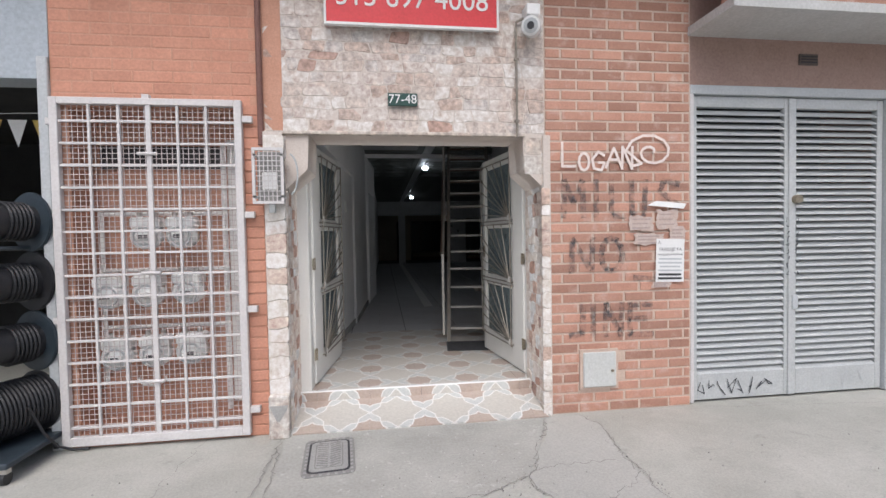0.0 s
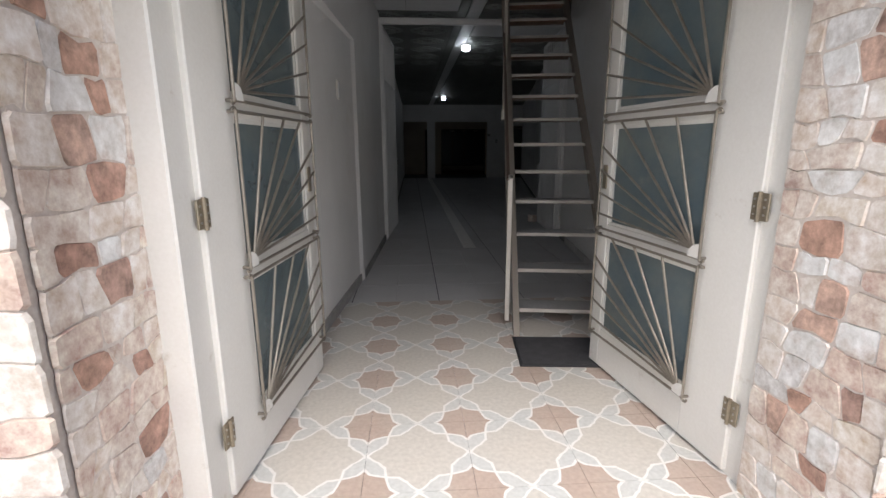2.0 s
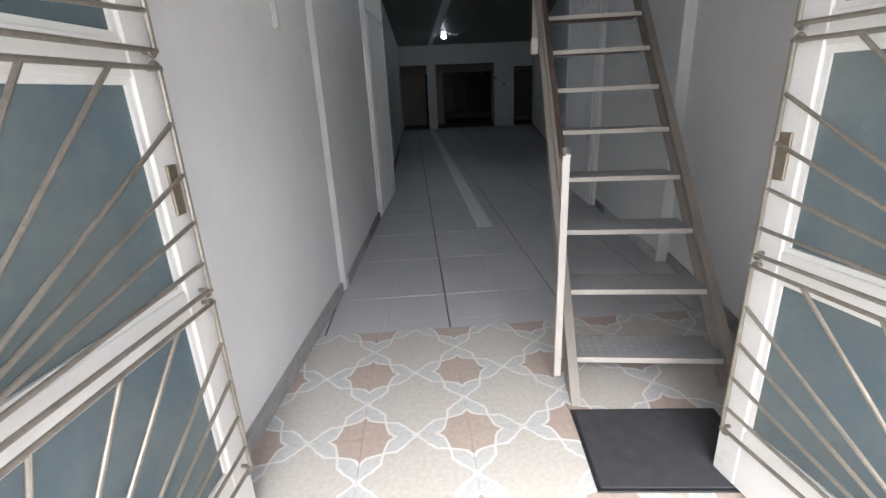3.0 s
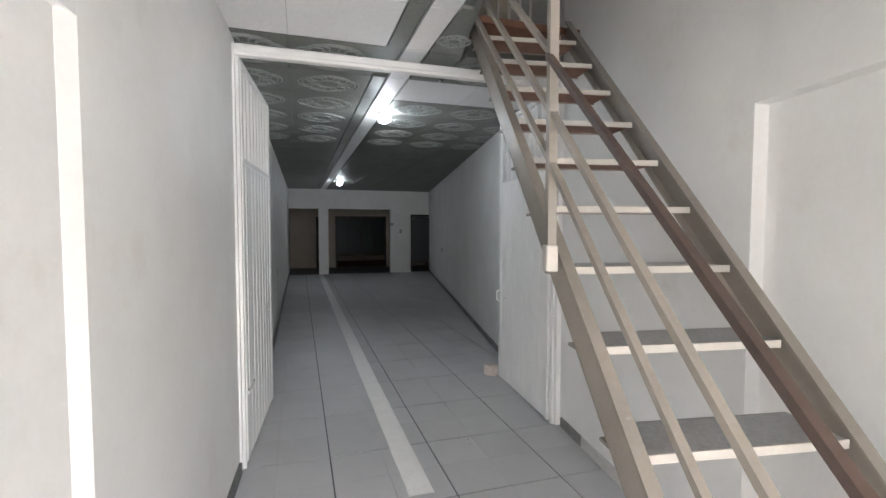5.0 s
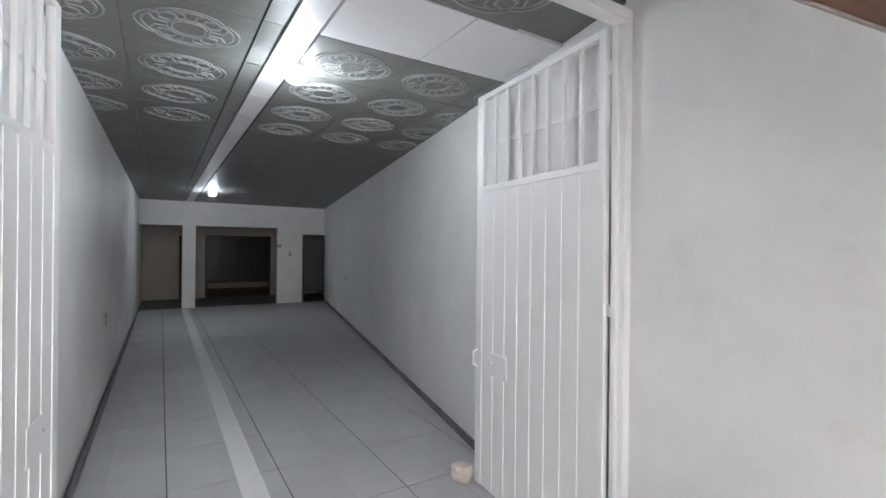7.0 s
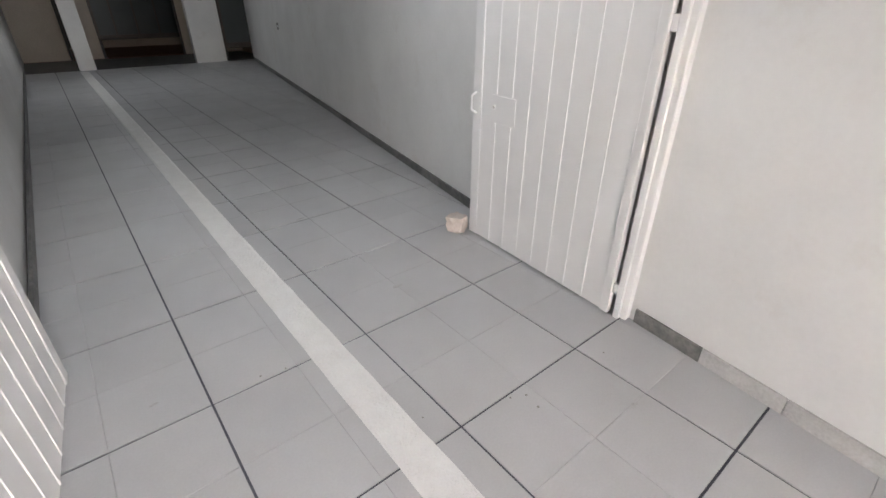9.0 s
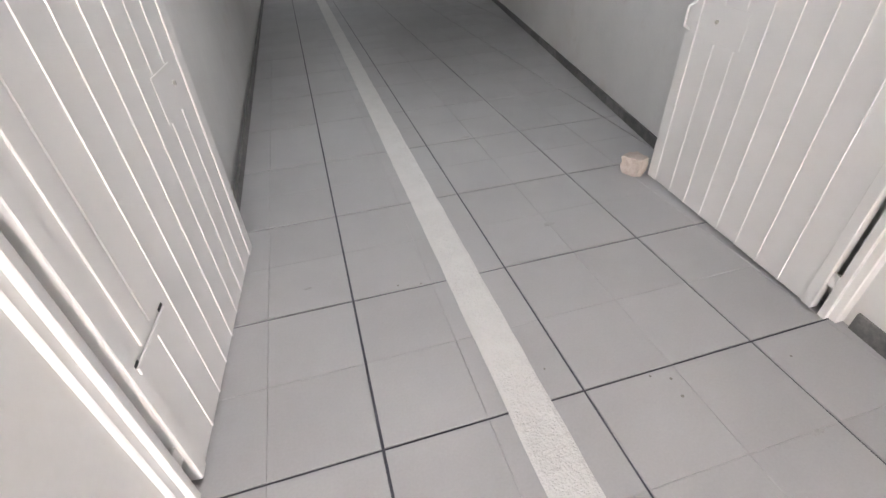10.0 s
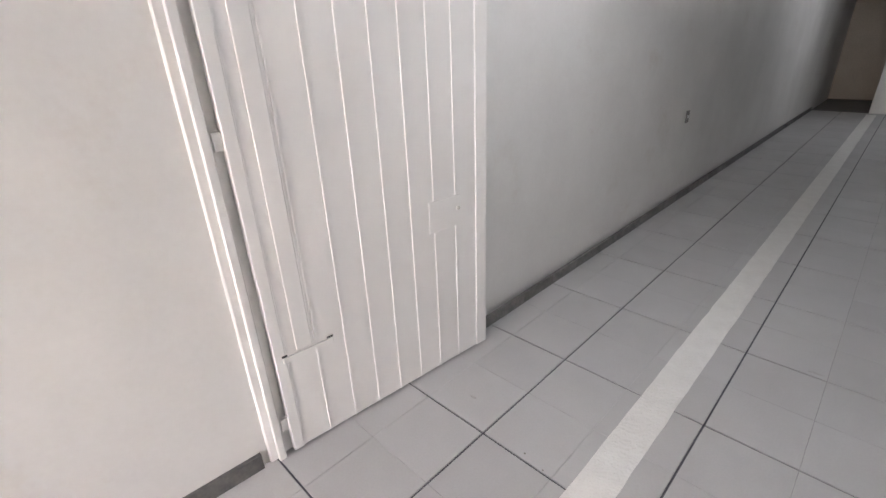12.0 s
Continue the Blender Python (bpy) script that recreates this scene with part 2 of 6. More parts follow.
def star_pattern(m, half):
    """Printed tile: a beige star inside a chain of eight pale petals, clay-pink stars in the corners."""
    nt = m.node_tree

    def math_(op, a, b=None):
        n = nt.nodes.new("ShaderNodeMath")
        n.operation = op
        for i, v in enumerate((a, b)):
            if v is None:
                continue
            if isinstance(v, (int, float)):
                n.inputs[i].default_value = v
            else:
                nt.links.new(v, n.inputs[i])
        return n.outputs[0]

    co = node(m, "ShaderNodeTexCoord")
    sep = node(m, "ShaderNodeSeparateXYZ")
    link(m, co, "Object", sep, 0)
    u, v = math_("DIVIDE", sep.outputs[0], half), math_("DIVIDE", sep.outputs[1], half)
    r = math_("SQRT", math_("ADD", math_("MULTIPLY", u, u), math_("MULTIPLY", v, v)))
    mean = math_("ADD", math_("MULTIPLY", math_("COSINE", math_("MULTIPLY", math_("ARCTAN2", v, u), 4.0)), 0.065), 0.905)
    zig = math_("MULTIPLY", math_("ARCSINE", math_("MULTIPLY", math_("SINE", math_("MULTIPLY", math_("ARCTAN2", v, u), 4.0)), 0.999)), 0.95)
    w = math_("MULTIPLY", math_("MAXIMUM", math_("MINIMUM", zig, 1.0), -1.0), 0.155)
    da = math_("SUBTRACT", r, math_("ADD", w, mean))
    db = math_("SUBTRACT", r, math_("SUBTRACT", mean, w))
    line = math_("LESS_THAN", math_("MINIMUM", math_("ABSOLUTE", da), math_("ABSOLUTE", db)), 0.028)
    petal = math_("LESS_THAN", math_("MULTIPLY", da, db), 0.0)
    outside = math_("MULTIPLY", math_("GREATER_THAN", da, 0.0), math_("GREATER_THAN", db, 0.0))
    geo = node(m, "ShaderNodeNewGeometry")
    grain = node(m, "ShaderNodeTexNoise", Scale=55.0, Detail=4.0)
    wear = node(m, "ShaderNodeTexNoise", Scale=4.0, Detail=6.0)
    link(m, geo, "Position", grain, "Vector")
    link(m, geo, "Position", wear, "Vector")

    def mixed(fac, a, b, blend="MIX"):
        n = nt.nodes.new("ShaderNodeMix")
        n.data_type, n.blend_type = "RGBA", blend
        for sock, v in (("Factor", fac), ("A", a), ("B", b)):
            if isinstance(v, tuple):
                n.inputs[sock].default_value = (*v, 1)
            elif isinstance(v, (int, float)):
                n.inputs[sock].default_value = v
            else:
                nt.links.new(v, n.inputs[sock])
        return n.outputs["Result"]

    c = mixed(outside, (0.50, 0.475, 0.43), (0.405, 0.325, 0.275))
    c = mixed(petal, c, (0.50, 0.51, 0.495))
    c = mixed(line, c, (0.69, 0.68, 0.655))
    worn = math_("MULTIPLY", math_("SUBTRACT", wear.outputs["Fac"], 0.45), 0.8)
    c = mixed(math_("MAXIMUM", worn, 0.0), c, (0.52, 0.47, 0.40))
    c = mixed(0.22, c, grain.outputs["Fac"], "OVERLAY")
    b = nt.nodes["Principled BSDF"]
    nt.links.new(c, b.inputs["Base Color"])
    bp = node(m, "ShaderNodeBump", Strength=0.15, Distance=0.002)
    nt.links.new(math_("ADD", line, grain.outputs["Fac"]), bp.inputs["Height"])
    link(m, bp, 0, b, "Normal")


star_pattern(STAR, 0.205)


def stone_material(name, stops):
    m = mottled(name, (0.6, 0.5, 0.4), (0.5, 0.4, 0.32), 0.8, 9, 70, 0.6)
    nt = m.node_tree
    info = node(m, "ShaderNodeObjectInfo")
    ramp = node(m, "ShaderNodeValToRGB")
    ramp.color_ramp.interpolation = "CONSTANT"
    while len(ramp.color_ramp.elements) < len(stops):
        ramp.color_ramp.elements.new(0.5)
    for e, (p, c) in zip(ramp.color_ramp.elements, stops):
        e.position, e.color = p, (*c, 1)
    link(m, info, "Random", ramp, 0)
    geo = node(m, "ShaderNodeNewGeometry")
    streak = node(m, "ShaderNodeTexNoise", Scale=22.0, Detail=7.0, Roughness=0.7)
    link(m, geo, "Position", streak, "Vector")
    mix = node(m, "ShaderNodeMix")
    mix.data_type, mix.blend_type = "RGBA", "OVERLAY"
    mix.inputs["Factor"].default_value = 0.85
    tint = node(m, "ShaderNodeTexNoise", Scale=9.0, Detail=5.0, Roughness=0.65)
    link(m, geo, "Position", tint, "Vector")
    blush = node(m, "ShaderNodeMapRange")
    blush.inputs[1].default_value, blush.inputs[2].default_value, blush.inputs[4].default_value = 0.5, 0.72, 0.55
    link(m, tint, "Fac", blush, 0)
    warm = node(m, "ShaderNodeMix")
    warm.data_type = "RGBA"
    nt.links.new(blush.outputs[0], warm.inputs["Factor"])
    nt.links.new(ramp.outputs[0], warm.inputs["A"])
    warm.inputs["B"].default_value = (0.46, 0.325, 0.255, 1)
    nt.links.new(warm.outputs["Result"], mix.inputs["A"])
    hard = node(m, "ShaderNodeMapRange")
    hard.inputs[1].default_value, hard.inputs[2].default_value, hard.inputs[3].default_value, hard.inputs[4].default_value = 0.3, 0.7, 0.2, 0.8
    link(m, streak, "Fac", hard, 0)
    nt.links.new(hard.outputs[0], mix.inputs["B"])
    nt.links.new(mix.outputs["Result"], nt.nodes["Principled BSDF"].inputs["Base Color"])
    return m


STONE = stone_material("cream_flagstone", [(0.0, (0.58, 0.52, 0.475)), (0.25, (0.52, 0.45, 0.40)), (0.45, (0.64, 0.60, 0.56)), (0.68, (0.48, 0.385, 0.33)), (0.84, (0.53, 0.49, 0.46)), (0.95, (0.42, 0.29, 0.24))])
STONE_TAN = stone_material("tan_flagstone", [(0.0, (0.66, 0.58, 0.51)), (0.28, (0.61, 0.53, 0.465)), (0.5, (0.68, 0.625, 0.57)), (0.70, (0.62, 0.51, 0.435)), (0.86, (0.66, 0.59, 0.51)), (0.94, (0.56, 0.54, 0.52))])
STONE_RUST = stone_material("rust_flagstone", [(0.0, (0.43, 0.265, 0.20)), (0.3, (0.40, 0.24, 0.185)), (0.6, (0.47, 0.32, 0.255)), (0.85, (0.37, 0.24, 0.195))])
STONE_WHITE = stone_material("chalky_flagstone", [(0.0, (0.70, 0.69, 0.67)), (0.35, (0.64, 0.625, 0.6)), (0.7, (0.67, 0.65, 0.62)), (0.9, (0.6, 0.58, 0.56))])
STONE_CHALK = stone_material("chalk_pink_flagstone", [(0.0, (0.68, 0.63, 0.58)), (0.3, (0.74, 0.70, 0.66)), (0.55, (0.60, 0.49, 0.42)), (0.75, (0.70, 0.66, 0.61)), (0.92, (0.52, 0.39, 0.32))])
STONE_PALE = stone_material("pale_flagstone", [(0.0, (0.56, 0.52, 0.475)), (0.4, (0.52, 0.465, 0.41)), (0.75, (0.48, 0.405, 0.35)), (0.9, (0.59, 0.57, 0.54))])
STONE_BED = mottled("stone_bedding", (0.62, 0.555, 0.50), (0.55, 0.485, 0.435), 0.9, 9, 80, 0.5)
BRICK_JOINT = mottled("orange_joint", (0.53, 0.30, 0.215), (0.48, 0.255, 0.175), 0.9, 8, 90, 0.4)
CAGE = mottled("pinkish_white_painted_steel", (0.64, 0.62, 0.61), (0.56, 0.53, 0.52), 0.45, 6, 60, 0.1, spots=((0.35, 0.22, 0.16), 18, 0.7, 0.78))
WIRE = mottled("dull_galvanised_wire", (0.62, 0.57, 0.56), (0.5, 0.45, 0.44), 0.5, 8, 90, 0.1, 0.1)
METER = mottled("pale_grey_meter", (0.84, 0.85, 0.83), (0.76, 0.77, 0.75), 0.45, 8, 90, 0.1)
CHROME = mat_new("worn_bright_metal", (0.55, 0.53, 0.5), 0.3, 0.9)
BRASS = mottled("tarnished_brass", (0.35, 0.3, 0.22), (0.25, 0.21, 0.16), 0.45, 12, 90, 0.1, 0.7)
GRILLE = mottled("aged_aluminium_rod", (0.32, 0.285, 0.24), (0.2, 0.175, 0.145), 0.42, 12, 90, 0.1, 0.6)
BLACK = mottled("black_rubber", (0.025, 0.025, 0.028), (0.015, 0.015, 0.017), 0.5, 8, 60, 0.2)
REEL = mottled("blue_black_plastic", (0.04, 0.055, 0.07), (0.025, 0.035, 0.045), 0.45, 8, 60, 0.2)
RED = mottled("red_sign_enamel", (0.62, 0.03, 0.04), (0.55, 0.025, 0.03), 0.4, 3, 60, 0.05)
PAPER = mottled("white_paper", (0.78, 0.78, 0.77), (0.7, 0.7, 0.69), 0.8, 6, 60, 0.1)
INK = mat_new("dark_ink", (0.04, 0.04, 0.045), 0.7)
WHITE_PAINT = mottled("white_spray_paint", (0.78, 0.72, 0.69), (0.68, 0.56, 0.5), 0.7, 14, 60, 0.1)
GREEN_PLATE = mottled("green_enamel_plate", (0.02, 0.075, 0.06), (0.015, 0.05, 0.04), 0.35, 8, 60, 0.05)
SLATE = mottled("dark_slate_skirting", (0.12, 0.12, 0.12), (0.22, 0.21, 0.2), 0.5, 14, 80, 0.2, island=0.25, spread=0.3)
SKIRT_PALE = mottled("pale_cement_skirting", (0.56, 0.545, 0.53), (0.46, 0.45, 0.44), 0.7, 10, 80, 0.2, island=0.1)
SKIRT_GREY = mottled("grey_cement_skirting", (0.4, 0.39, 0.38), (0.3, 0.29, 0.28), 0.7, 10, 80, 0.2, island=0.1)
STAIR_STEEL = mottled("taupe_painted_steel", (0.29, 0.258, 0.222), (0.235, 0.207, 0.178), 0.4, 5, 60, 0.06, spots=((0.46, 0.44, 0.41), 9, 0.68, 0.78), grit=0.1)
STAIR_PALE = mottled("pale_taupe_painted_steel", (0.52, 0.485, 0.435), (0.45, 0.415, 0.37), 0.4, 4, 60, 0.04, spots=((0.3, 0.25, 0.2), 16, 0.72, 0.8), grit=0.08)
PLATE = mottled("diamond_plate_steel", (0.42, 0.42, 0.42), (0.33, 0.33, 0.33), 0.4, 6, 60, 0.1, 0.3)
RUST_WOOD = mottled("red_brown_underside", (0.2, 0.095, 0.055), (0.13, 0.06, 0.035), 0.6, 6, 40, 0.2)
HANDRAIL = mottled("worn_brown_handrail", (0.085, 0.055, 0.043), (0.055, 0.037, 0.03), 0.38, 9, 40, 0.15, spots=((0.32, 0.26, 0.21), 16, 0.68, 0.78))
STRIPE = mottled("rough_white_cement", (0.86, 0.855, 0.84), (0.78, 0.77, 0.755), 0.75, 9, 130, 0.9, dist=0.006)
MAT = mottled("charcoal_doormat", (0.05, 0.05, 0.055), (0.035, 0.035, 0.038), 0.95, 20, 300, 1.0)
BRICK_BIT = mottled("pale_broken_brick", (0.68, 0.61, 0.56), (0.6, 0.5, 0.45), 0.9, 20, 90, 0.6)
LOUVRE = mottled("blue_grey_louvre_paint", (0.49, 0.505, 0.505), (0.42, 0.435, 0.435), 0.45, 4, 60, 0.1, spots=((0.3, 0.3, 0.3), 12, 0.7, 0.8))
TAN_WALL = mottled("tan_wall_paint", (0.56, 0.49, 0.41), (0.48, 0.41, 0.34), 0.7, 2, 40, 0.2)
DARK_WOOD = mottled("dark_stained_wood", (0.035, 0.025, 0.02), (0.055, 0.04, 0.03), 0.5, 6, 60, 0.2)
RED_FLOOR = mottled("red_brown_floor", (0.2, 0.08, 0.045), (0.15, 0.06, 0.035), 0.5, 3, 60, 0.1)
DARK_FLOOR = mottled("dark_grey_floor", (0.16, 0.16, 0.16), (0.12, 0.12, 0.12), 0.5, 3, 60, 0.1)
PATCH = mottled("pale_cement_patch", (0.44, 0.435, 0.40), (0.35, 0.345, 0.315), 0.9, 2.5, 60, 0.7, spots=((0.58, 0.575, 0.55), 11, 0.60, 0.72), spread=0.35)
CRACK = mottled("crack_dirt", (0.20, 0.19, 0.175), (0.33, 0.32, 0.3), 0.95, 9, 60, 0.2)
SMOOTH_CEMENT = mottled("smooth_grey_cement", (0.455, 0.45, 0.42), (0.40, 0.395, 0.365), 0.8, 2.0, 90, 0.15, spots=((0.3, 0.29, 0.27), 6, 0.62, 0.75))
SCUFF = mottled("grey_scuff", (0.40, 0.395, 0.39), (0.48, 0.475, 0.475), 0.6, 40, 120, 0.1)
GRIT = mottled("mixed_grit", (0.62, 0.61, 0.58), (0.2, 0.19, 0.18), 0.9, 40, 90, 0.2, spread=0.2)
IRON = mottled("worn_cast_iron", (0.37, 0.365, 0.35), (0.44, 0.435, 0.42), 0.7, 10, 80, 0.4, 0.3)
DIRT_IRON = mottled("dirty_cast_iron", (0.24, 0.235, 0.225), (0.33, 0.32, 0.305), 0.7, 10, 80, 0.4, 0.2)
YELLOW = mottled("yellow_pennant", (0.6, 0.45, 0.12), (0.5, 0.36, 0.1), 0.7, 6, 40, 0.1)

# bluish tint and paler blotches paint reflections and dirt into the panes
GLASS = mottled("reflection_tinted_door_glass", (0.17, 0.235, 0.27), (0.27, 0.31, 0.30), 0.16, 2.6, 40, 0.03, spread=0.3, spots=((0.40, 0.42, 0.40), 7, 0.6, 0.9), grit=0.1, dist=0.001)
gb = GLASS.node_tree.nodes["Principled BSDF"]
gb.inputs["Transmission Weight"].default_value = 0.5
gb.inputs["IOR"].default_value = 1.45
DARK_GLASS = mat_new("smoky_glass", (0.075, 0.082, 0.08), 0.2)

SPRAY = mat_new("dark_sprayed_paint", (0.07, 0.075, 0.085), 0.8)
st = SPRAY.node_tree
s_geo = node(SPRAY, "ShaderNodeNewGeometry")
s_noise = node(SPRAY, "ShaderNodeTexNoise", Scale=18.0, Detail=6.0)
link(SPRAY, s_geo, "Position", s_noise, "Vector")
s_map = node(SPRAY, "ShaderNodeMapRange")
s_map.inputs[1].default_value, s_map.inputs[2].default_value, s_map.inputs[3].default_value, s_map.inputs[4].default_value = 0.4, 0.62, 0.05, 0.62
link(SPRAY, s_noise, "Fac", s_map, 0)
link(SPRAY, s_map, 0, st.nodes["Principled BSDF"], "Alpha")


def lamp_material(name, colour, strength):
    m = mat_new(name, (0.9, 0.9, 0.9), 0.4)
    b = m.node_tree.nodes["Principled BSDF"]
    b.inputs["Emission Color"].default_value = (*colour, 1)
    b.inputs["Emission Strength"].default_value = strength
    return m


BULB = lamp_material("lit_white_bulb", (0.92, 0.97, 1.0), 9.0)


def wall_ob(name, bm, mat, label, category="wall"):
    return structure(name, bm, mat, label, category)


# ---- the front wall: bricks, stones ----
def brick_face(parent, holder, mat, x0, x1, z0, z1, y, row=0.077, length=0.25, joint=0.012, proud=0.007, holes=(), seed=1):
    """Courses of bricks on a street face, each brick an object on one of a few shared meshes."""
    rnd = random.Random(seed)
    meshes = {}

    def brick_mesh(w):
        key = round(w, 3)
        if key not in meshes:
            bm = box(-w / 2, w / 2, -proud, 0.01, -(row - joint) / 2, (row - joint) / 2)
            bmesh.ops.bevel(bm, geom=[e for e in bm.edges if all(v.co.y < 0 for v in e.verts)], offset=0.003, segments=1, affect="EDGES")
            me = bpy.data.meshes.new("brick")
            bmesh.ops.recalc_face_normals(bm, faces=bm.faces)
            bm.to_mesh(me)
            bm.free()
            me.materials.append(mat)
            meshes[key] = me
        return meshes[key]

    n, z = 0, z0
    while z + row <= z1 + 0.02:
        x = x0 - (length / 2 if n % 2 else 0.0)
        while x < x1 - 0.02:
            a, b = max(x, x0), min(x + length, x1)
            zc = z + row / 2
            if b - a > 0.05 and not any(h0 - 0.02 < (a + b) / 2 < h1 + 0.02 and h2 < zc < h3 for h0, h1, h2, h3 in holes):
                ob = new("brick", brick_mesh(round(b - a - joint, 2)))
                ob.parent = holder
                ob.location = ((a + b) / 2, y + rnd.uniform(-0.0015, 0.0015), zc)
                ob.rotation_euler = (0, rnd.uniform(-0.006, 0.006), 0)
            x += length
        z += row
        n += 1


def stone_face(holder, mat, u0, u1, v0, v1, place, cu=0.16, cv=0.12, seed=3, depth=0.004, gap=0.001, accents=False):
    """Roughly coursed stones of mixed size with wavy beds and knocked corners. place(u, v, d): the world point d proud of the face."""
    rnd = random.Random(seed)
    beds = [v0]
    while beds[-1] < v1 - cv * 0.6:
        beds.append(beds[-1] + cv * rnd.uniform(0.72, 1.3))
    beds = [v0 + (b - v0) * (v1 - v0) / (beds[-1] - v0) for b in beds]
    nu = max(1, round((u1 - u0) / cu))

    def bed(j, u):
        if j in (0, len(beds) - 1):
            return beds[j]
        return beds[j] + cv * 0.30 * noise.noise((u / cu * 0.8, j * 3.7, seed)) + cv * 0.16 * noise.noise((u / cu * 2.3, j * 5.1, seed + 9))

    for j in range(len(beds) - 1):
        us = [u0]
        while us[-1] < u1 - cu * 0.45:
            us.append(us[-1] + cu * (rnd.uniform(0.45, 1.35) if nu > 1 else rnd.uniform(0.8, 1.2)))
        us = [u0 + (u - u0) * (u1 - u0) / (us[-1] - u0) for u in us]
        lean = [0.0 if k in (0, len(us) - 1) else cv * rnd.uniform(-0.22, 0.22) for k in range(len(us))]
        for i in range(len(us) - 1):
            a, b, la, lb = us[i], us[i + 1], lean[i], lean[i + 1]
            mid = (a + b) / 2
            ring = [(a - la, bed(j, a)), (mid, bed(j, mid)), (b - lb, bed(j, b)), (b + lb, bed(j + 1, b)), (mid, bed(j + 1, mid)), (a + la, bed(j + 1, a))]
            kind = mat
            if accents and 0.2 < (mid - u0) / (u1 - u0) < 0.75 and b - a < cu * 1.3:
                kind = STONE_RUST if (j + i) % 3 == 0 else (STONE_WHITE if rnd.random() < 0.25 else mat)
            cut = []
            for k, (p, q) in enumerate(ring):
                if k in (1, 4):
                    cut.append((p, q))
                    continue
                (pa, pc), (na, nc) = ring[k - 1], ring[(k + 1) % 6]
                f1, f2 = rnd.uniform(0.06, 0.22), rnd.uniform(0.06, 0.22)
                cut += [(p + (pa - p) * f1, q + (pc - q) * f1), (p + (na - p) * f2, q + (nc - q) * f2)]
            cx, cy = sum(p for p, q in cut) / len(cut), sum(q for p, q in cut) / len(cut)
            size = sum(math.hypot(p - cx, q - cy) for p, q in cut) / len(cut)
            inner = []
            for p, q in cut:
                f = max(0.5, 1 - (gap + rnd.uniform(0, 0.002)) / size)
                inner.append((cx + (p - cx) * f, cy + (q - cy) * f))
            d = depth * rnd.uniform(0.35, 1.1)
            tilt = rnd.uniform(-0.0025, 0.0025), rnd.uniform(-0.0025, 0.0025)
            bm = bmesh.new()
            base = [bm.verts.new(place(p, q, -0.004)) for p, q in inner]
            top = [bm.verts.new(place(cx + (p - cx) * 0.94, cy + (q - cy) * 0.94, d + tilt[0] * (p - cx) / size + tilt[1] * (q - cy) / size)) for p, q in inner]
            bm.faces.new(top)
            for k in range(len(inner)):
                bm.faces.new((base[k - 1], base[k], top[k], top[k - 1]))
            part("stone", bm, kind, holder)


def text_mesh(body, size, mat, name="lettering", parent=None, m=None, depth=0.002):
    """Built-in font as a mesh, standing upright and facing the street."""
    cu = bpy.data.curves.new(name, "FONT")
    cu.body, cu.size, cu.extrude, cu.align_x, cu.align_y = body, size, depth, "CENTER", "CENTER"
    tmp = bpy.data.objects.new(name, cu)
    me = bpy.data.meshes.new_from_object(tmp)
    bpy.data.objects.remove(tmp)
    me.materials.clear()
    me.materials.append(mat)
    ob = new(name, me)
    ob.matrix_world = (m if m is not None else Matrix()) @ Matrix.Rotation(radians(90), 4, "X")
    if parent:
        ob.parent = parent
        ob.matrix_parent_inverse = parent.matrix_world.inverted()
    return ob


TOPZ = 4.6
# left brick pier with the meter niche cut into it
NX0, NX1, NZ0, NZ1 = -2.30, -1.24, -0.08, 2.10
bm = bmesh.new()
add_box(bm, -2.40, NX0, YF + 0.008, YB, G - 0.1, TOPZ)
add_box(bm, NX1, -0.94, YF + 0.008, YB, G - 0.1, TOPZ)
add_box(bm, NX0, NX1, YF + 0.008, YB, NZ1, TOPZ)
add_box(bm, NX0, NX1, YF + 0.008, YB, G - 0.1, NZ0)
add_box(bm, NX0, NX1, YF + 0.30, YB, NZ0, NZ1)
wall_fl = wall_ob("wall_front_left", bm, BRICK_JOINT, "orange brick street wall with a meter niche")
bm = bmesh.new()
add_box(bm, 0.955, 2.14, YF + 0.008, YB, G - 0.1, TOPZ)
wall_fr = wall_ob("wall_front_right", bm, MORTAR, "orange brick street wall with graffiti and pale joints")
# stone-clad centre: lintel wall, narrow front strips, reveals
LINT = 1.95
bm = bmesh.new()
add_box(bm, -0.94, 0.955, YF + 0.012, YB - 0.20, LINT, TOPZ)
add_box(bm, -0.94, 0.955, YB - 0.20, YB, 2.06, TOPZ)
wall_fo = wall_ob("wall_front_over_door", bm, STONE_BED, "cream flagstone wall over the entrance")
lf_strip = wall_ob("pilaster_left", box(-1.07, -0.94, YF - 0.03, YF + 0.02, G - 0.1, LINT), STONE_BED, "pale flagstone pilaster beside the entrance")
bm = bmesh.new()
for s, x in ((1, -0.94), (-1, 0.955)):
    vs = [(x, LINT), (x + s * 0.17, LINT), (x + s * 0.16, 1.70), (x, 1.55)]
    a = [bm.verts.new((p, YF + 0.012, q)) for p, q in vs]
    b = [bm.verts.new((p, YB - 0.22, q)) for p, q in vs]
    bm.faces.new(a)
    bm.faces.new(b[::-1])
    for i in range(4):
        bm.faces.new((a[i], b[i], b[(i + 1) % 4], a[(i + 1) % 4]))
wall_ob("entrance_haunch", bm, STONE_BED, "tapered stone haunches in the top corners of the entrance")
reveal_l = wall_ob("reveal_left", box(-0.99, -0.93, YF + 0.01, YB - 0.2, G - 0.1, LINT), STONE_BED, "flagstone reveal of the entrance")
reveal_r = wall_ob("reveal_right", box(0.935, 0.99, YF - 0.012, YB - 0.2, G - 0.1, LINT), STONE_BED, "flagstone reveal of the entrance")
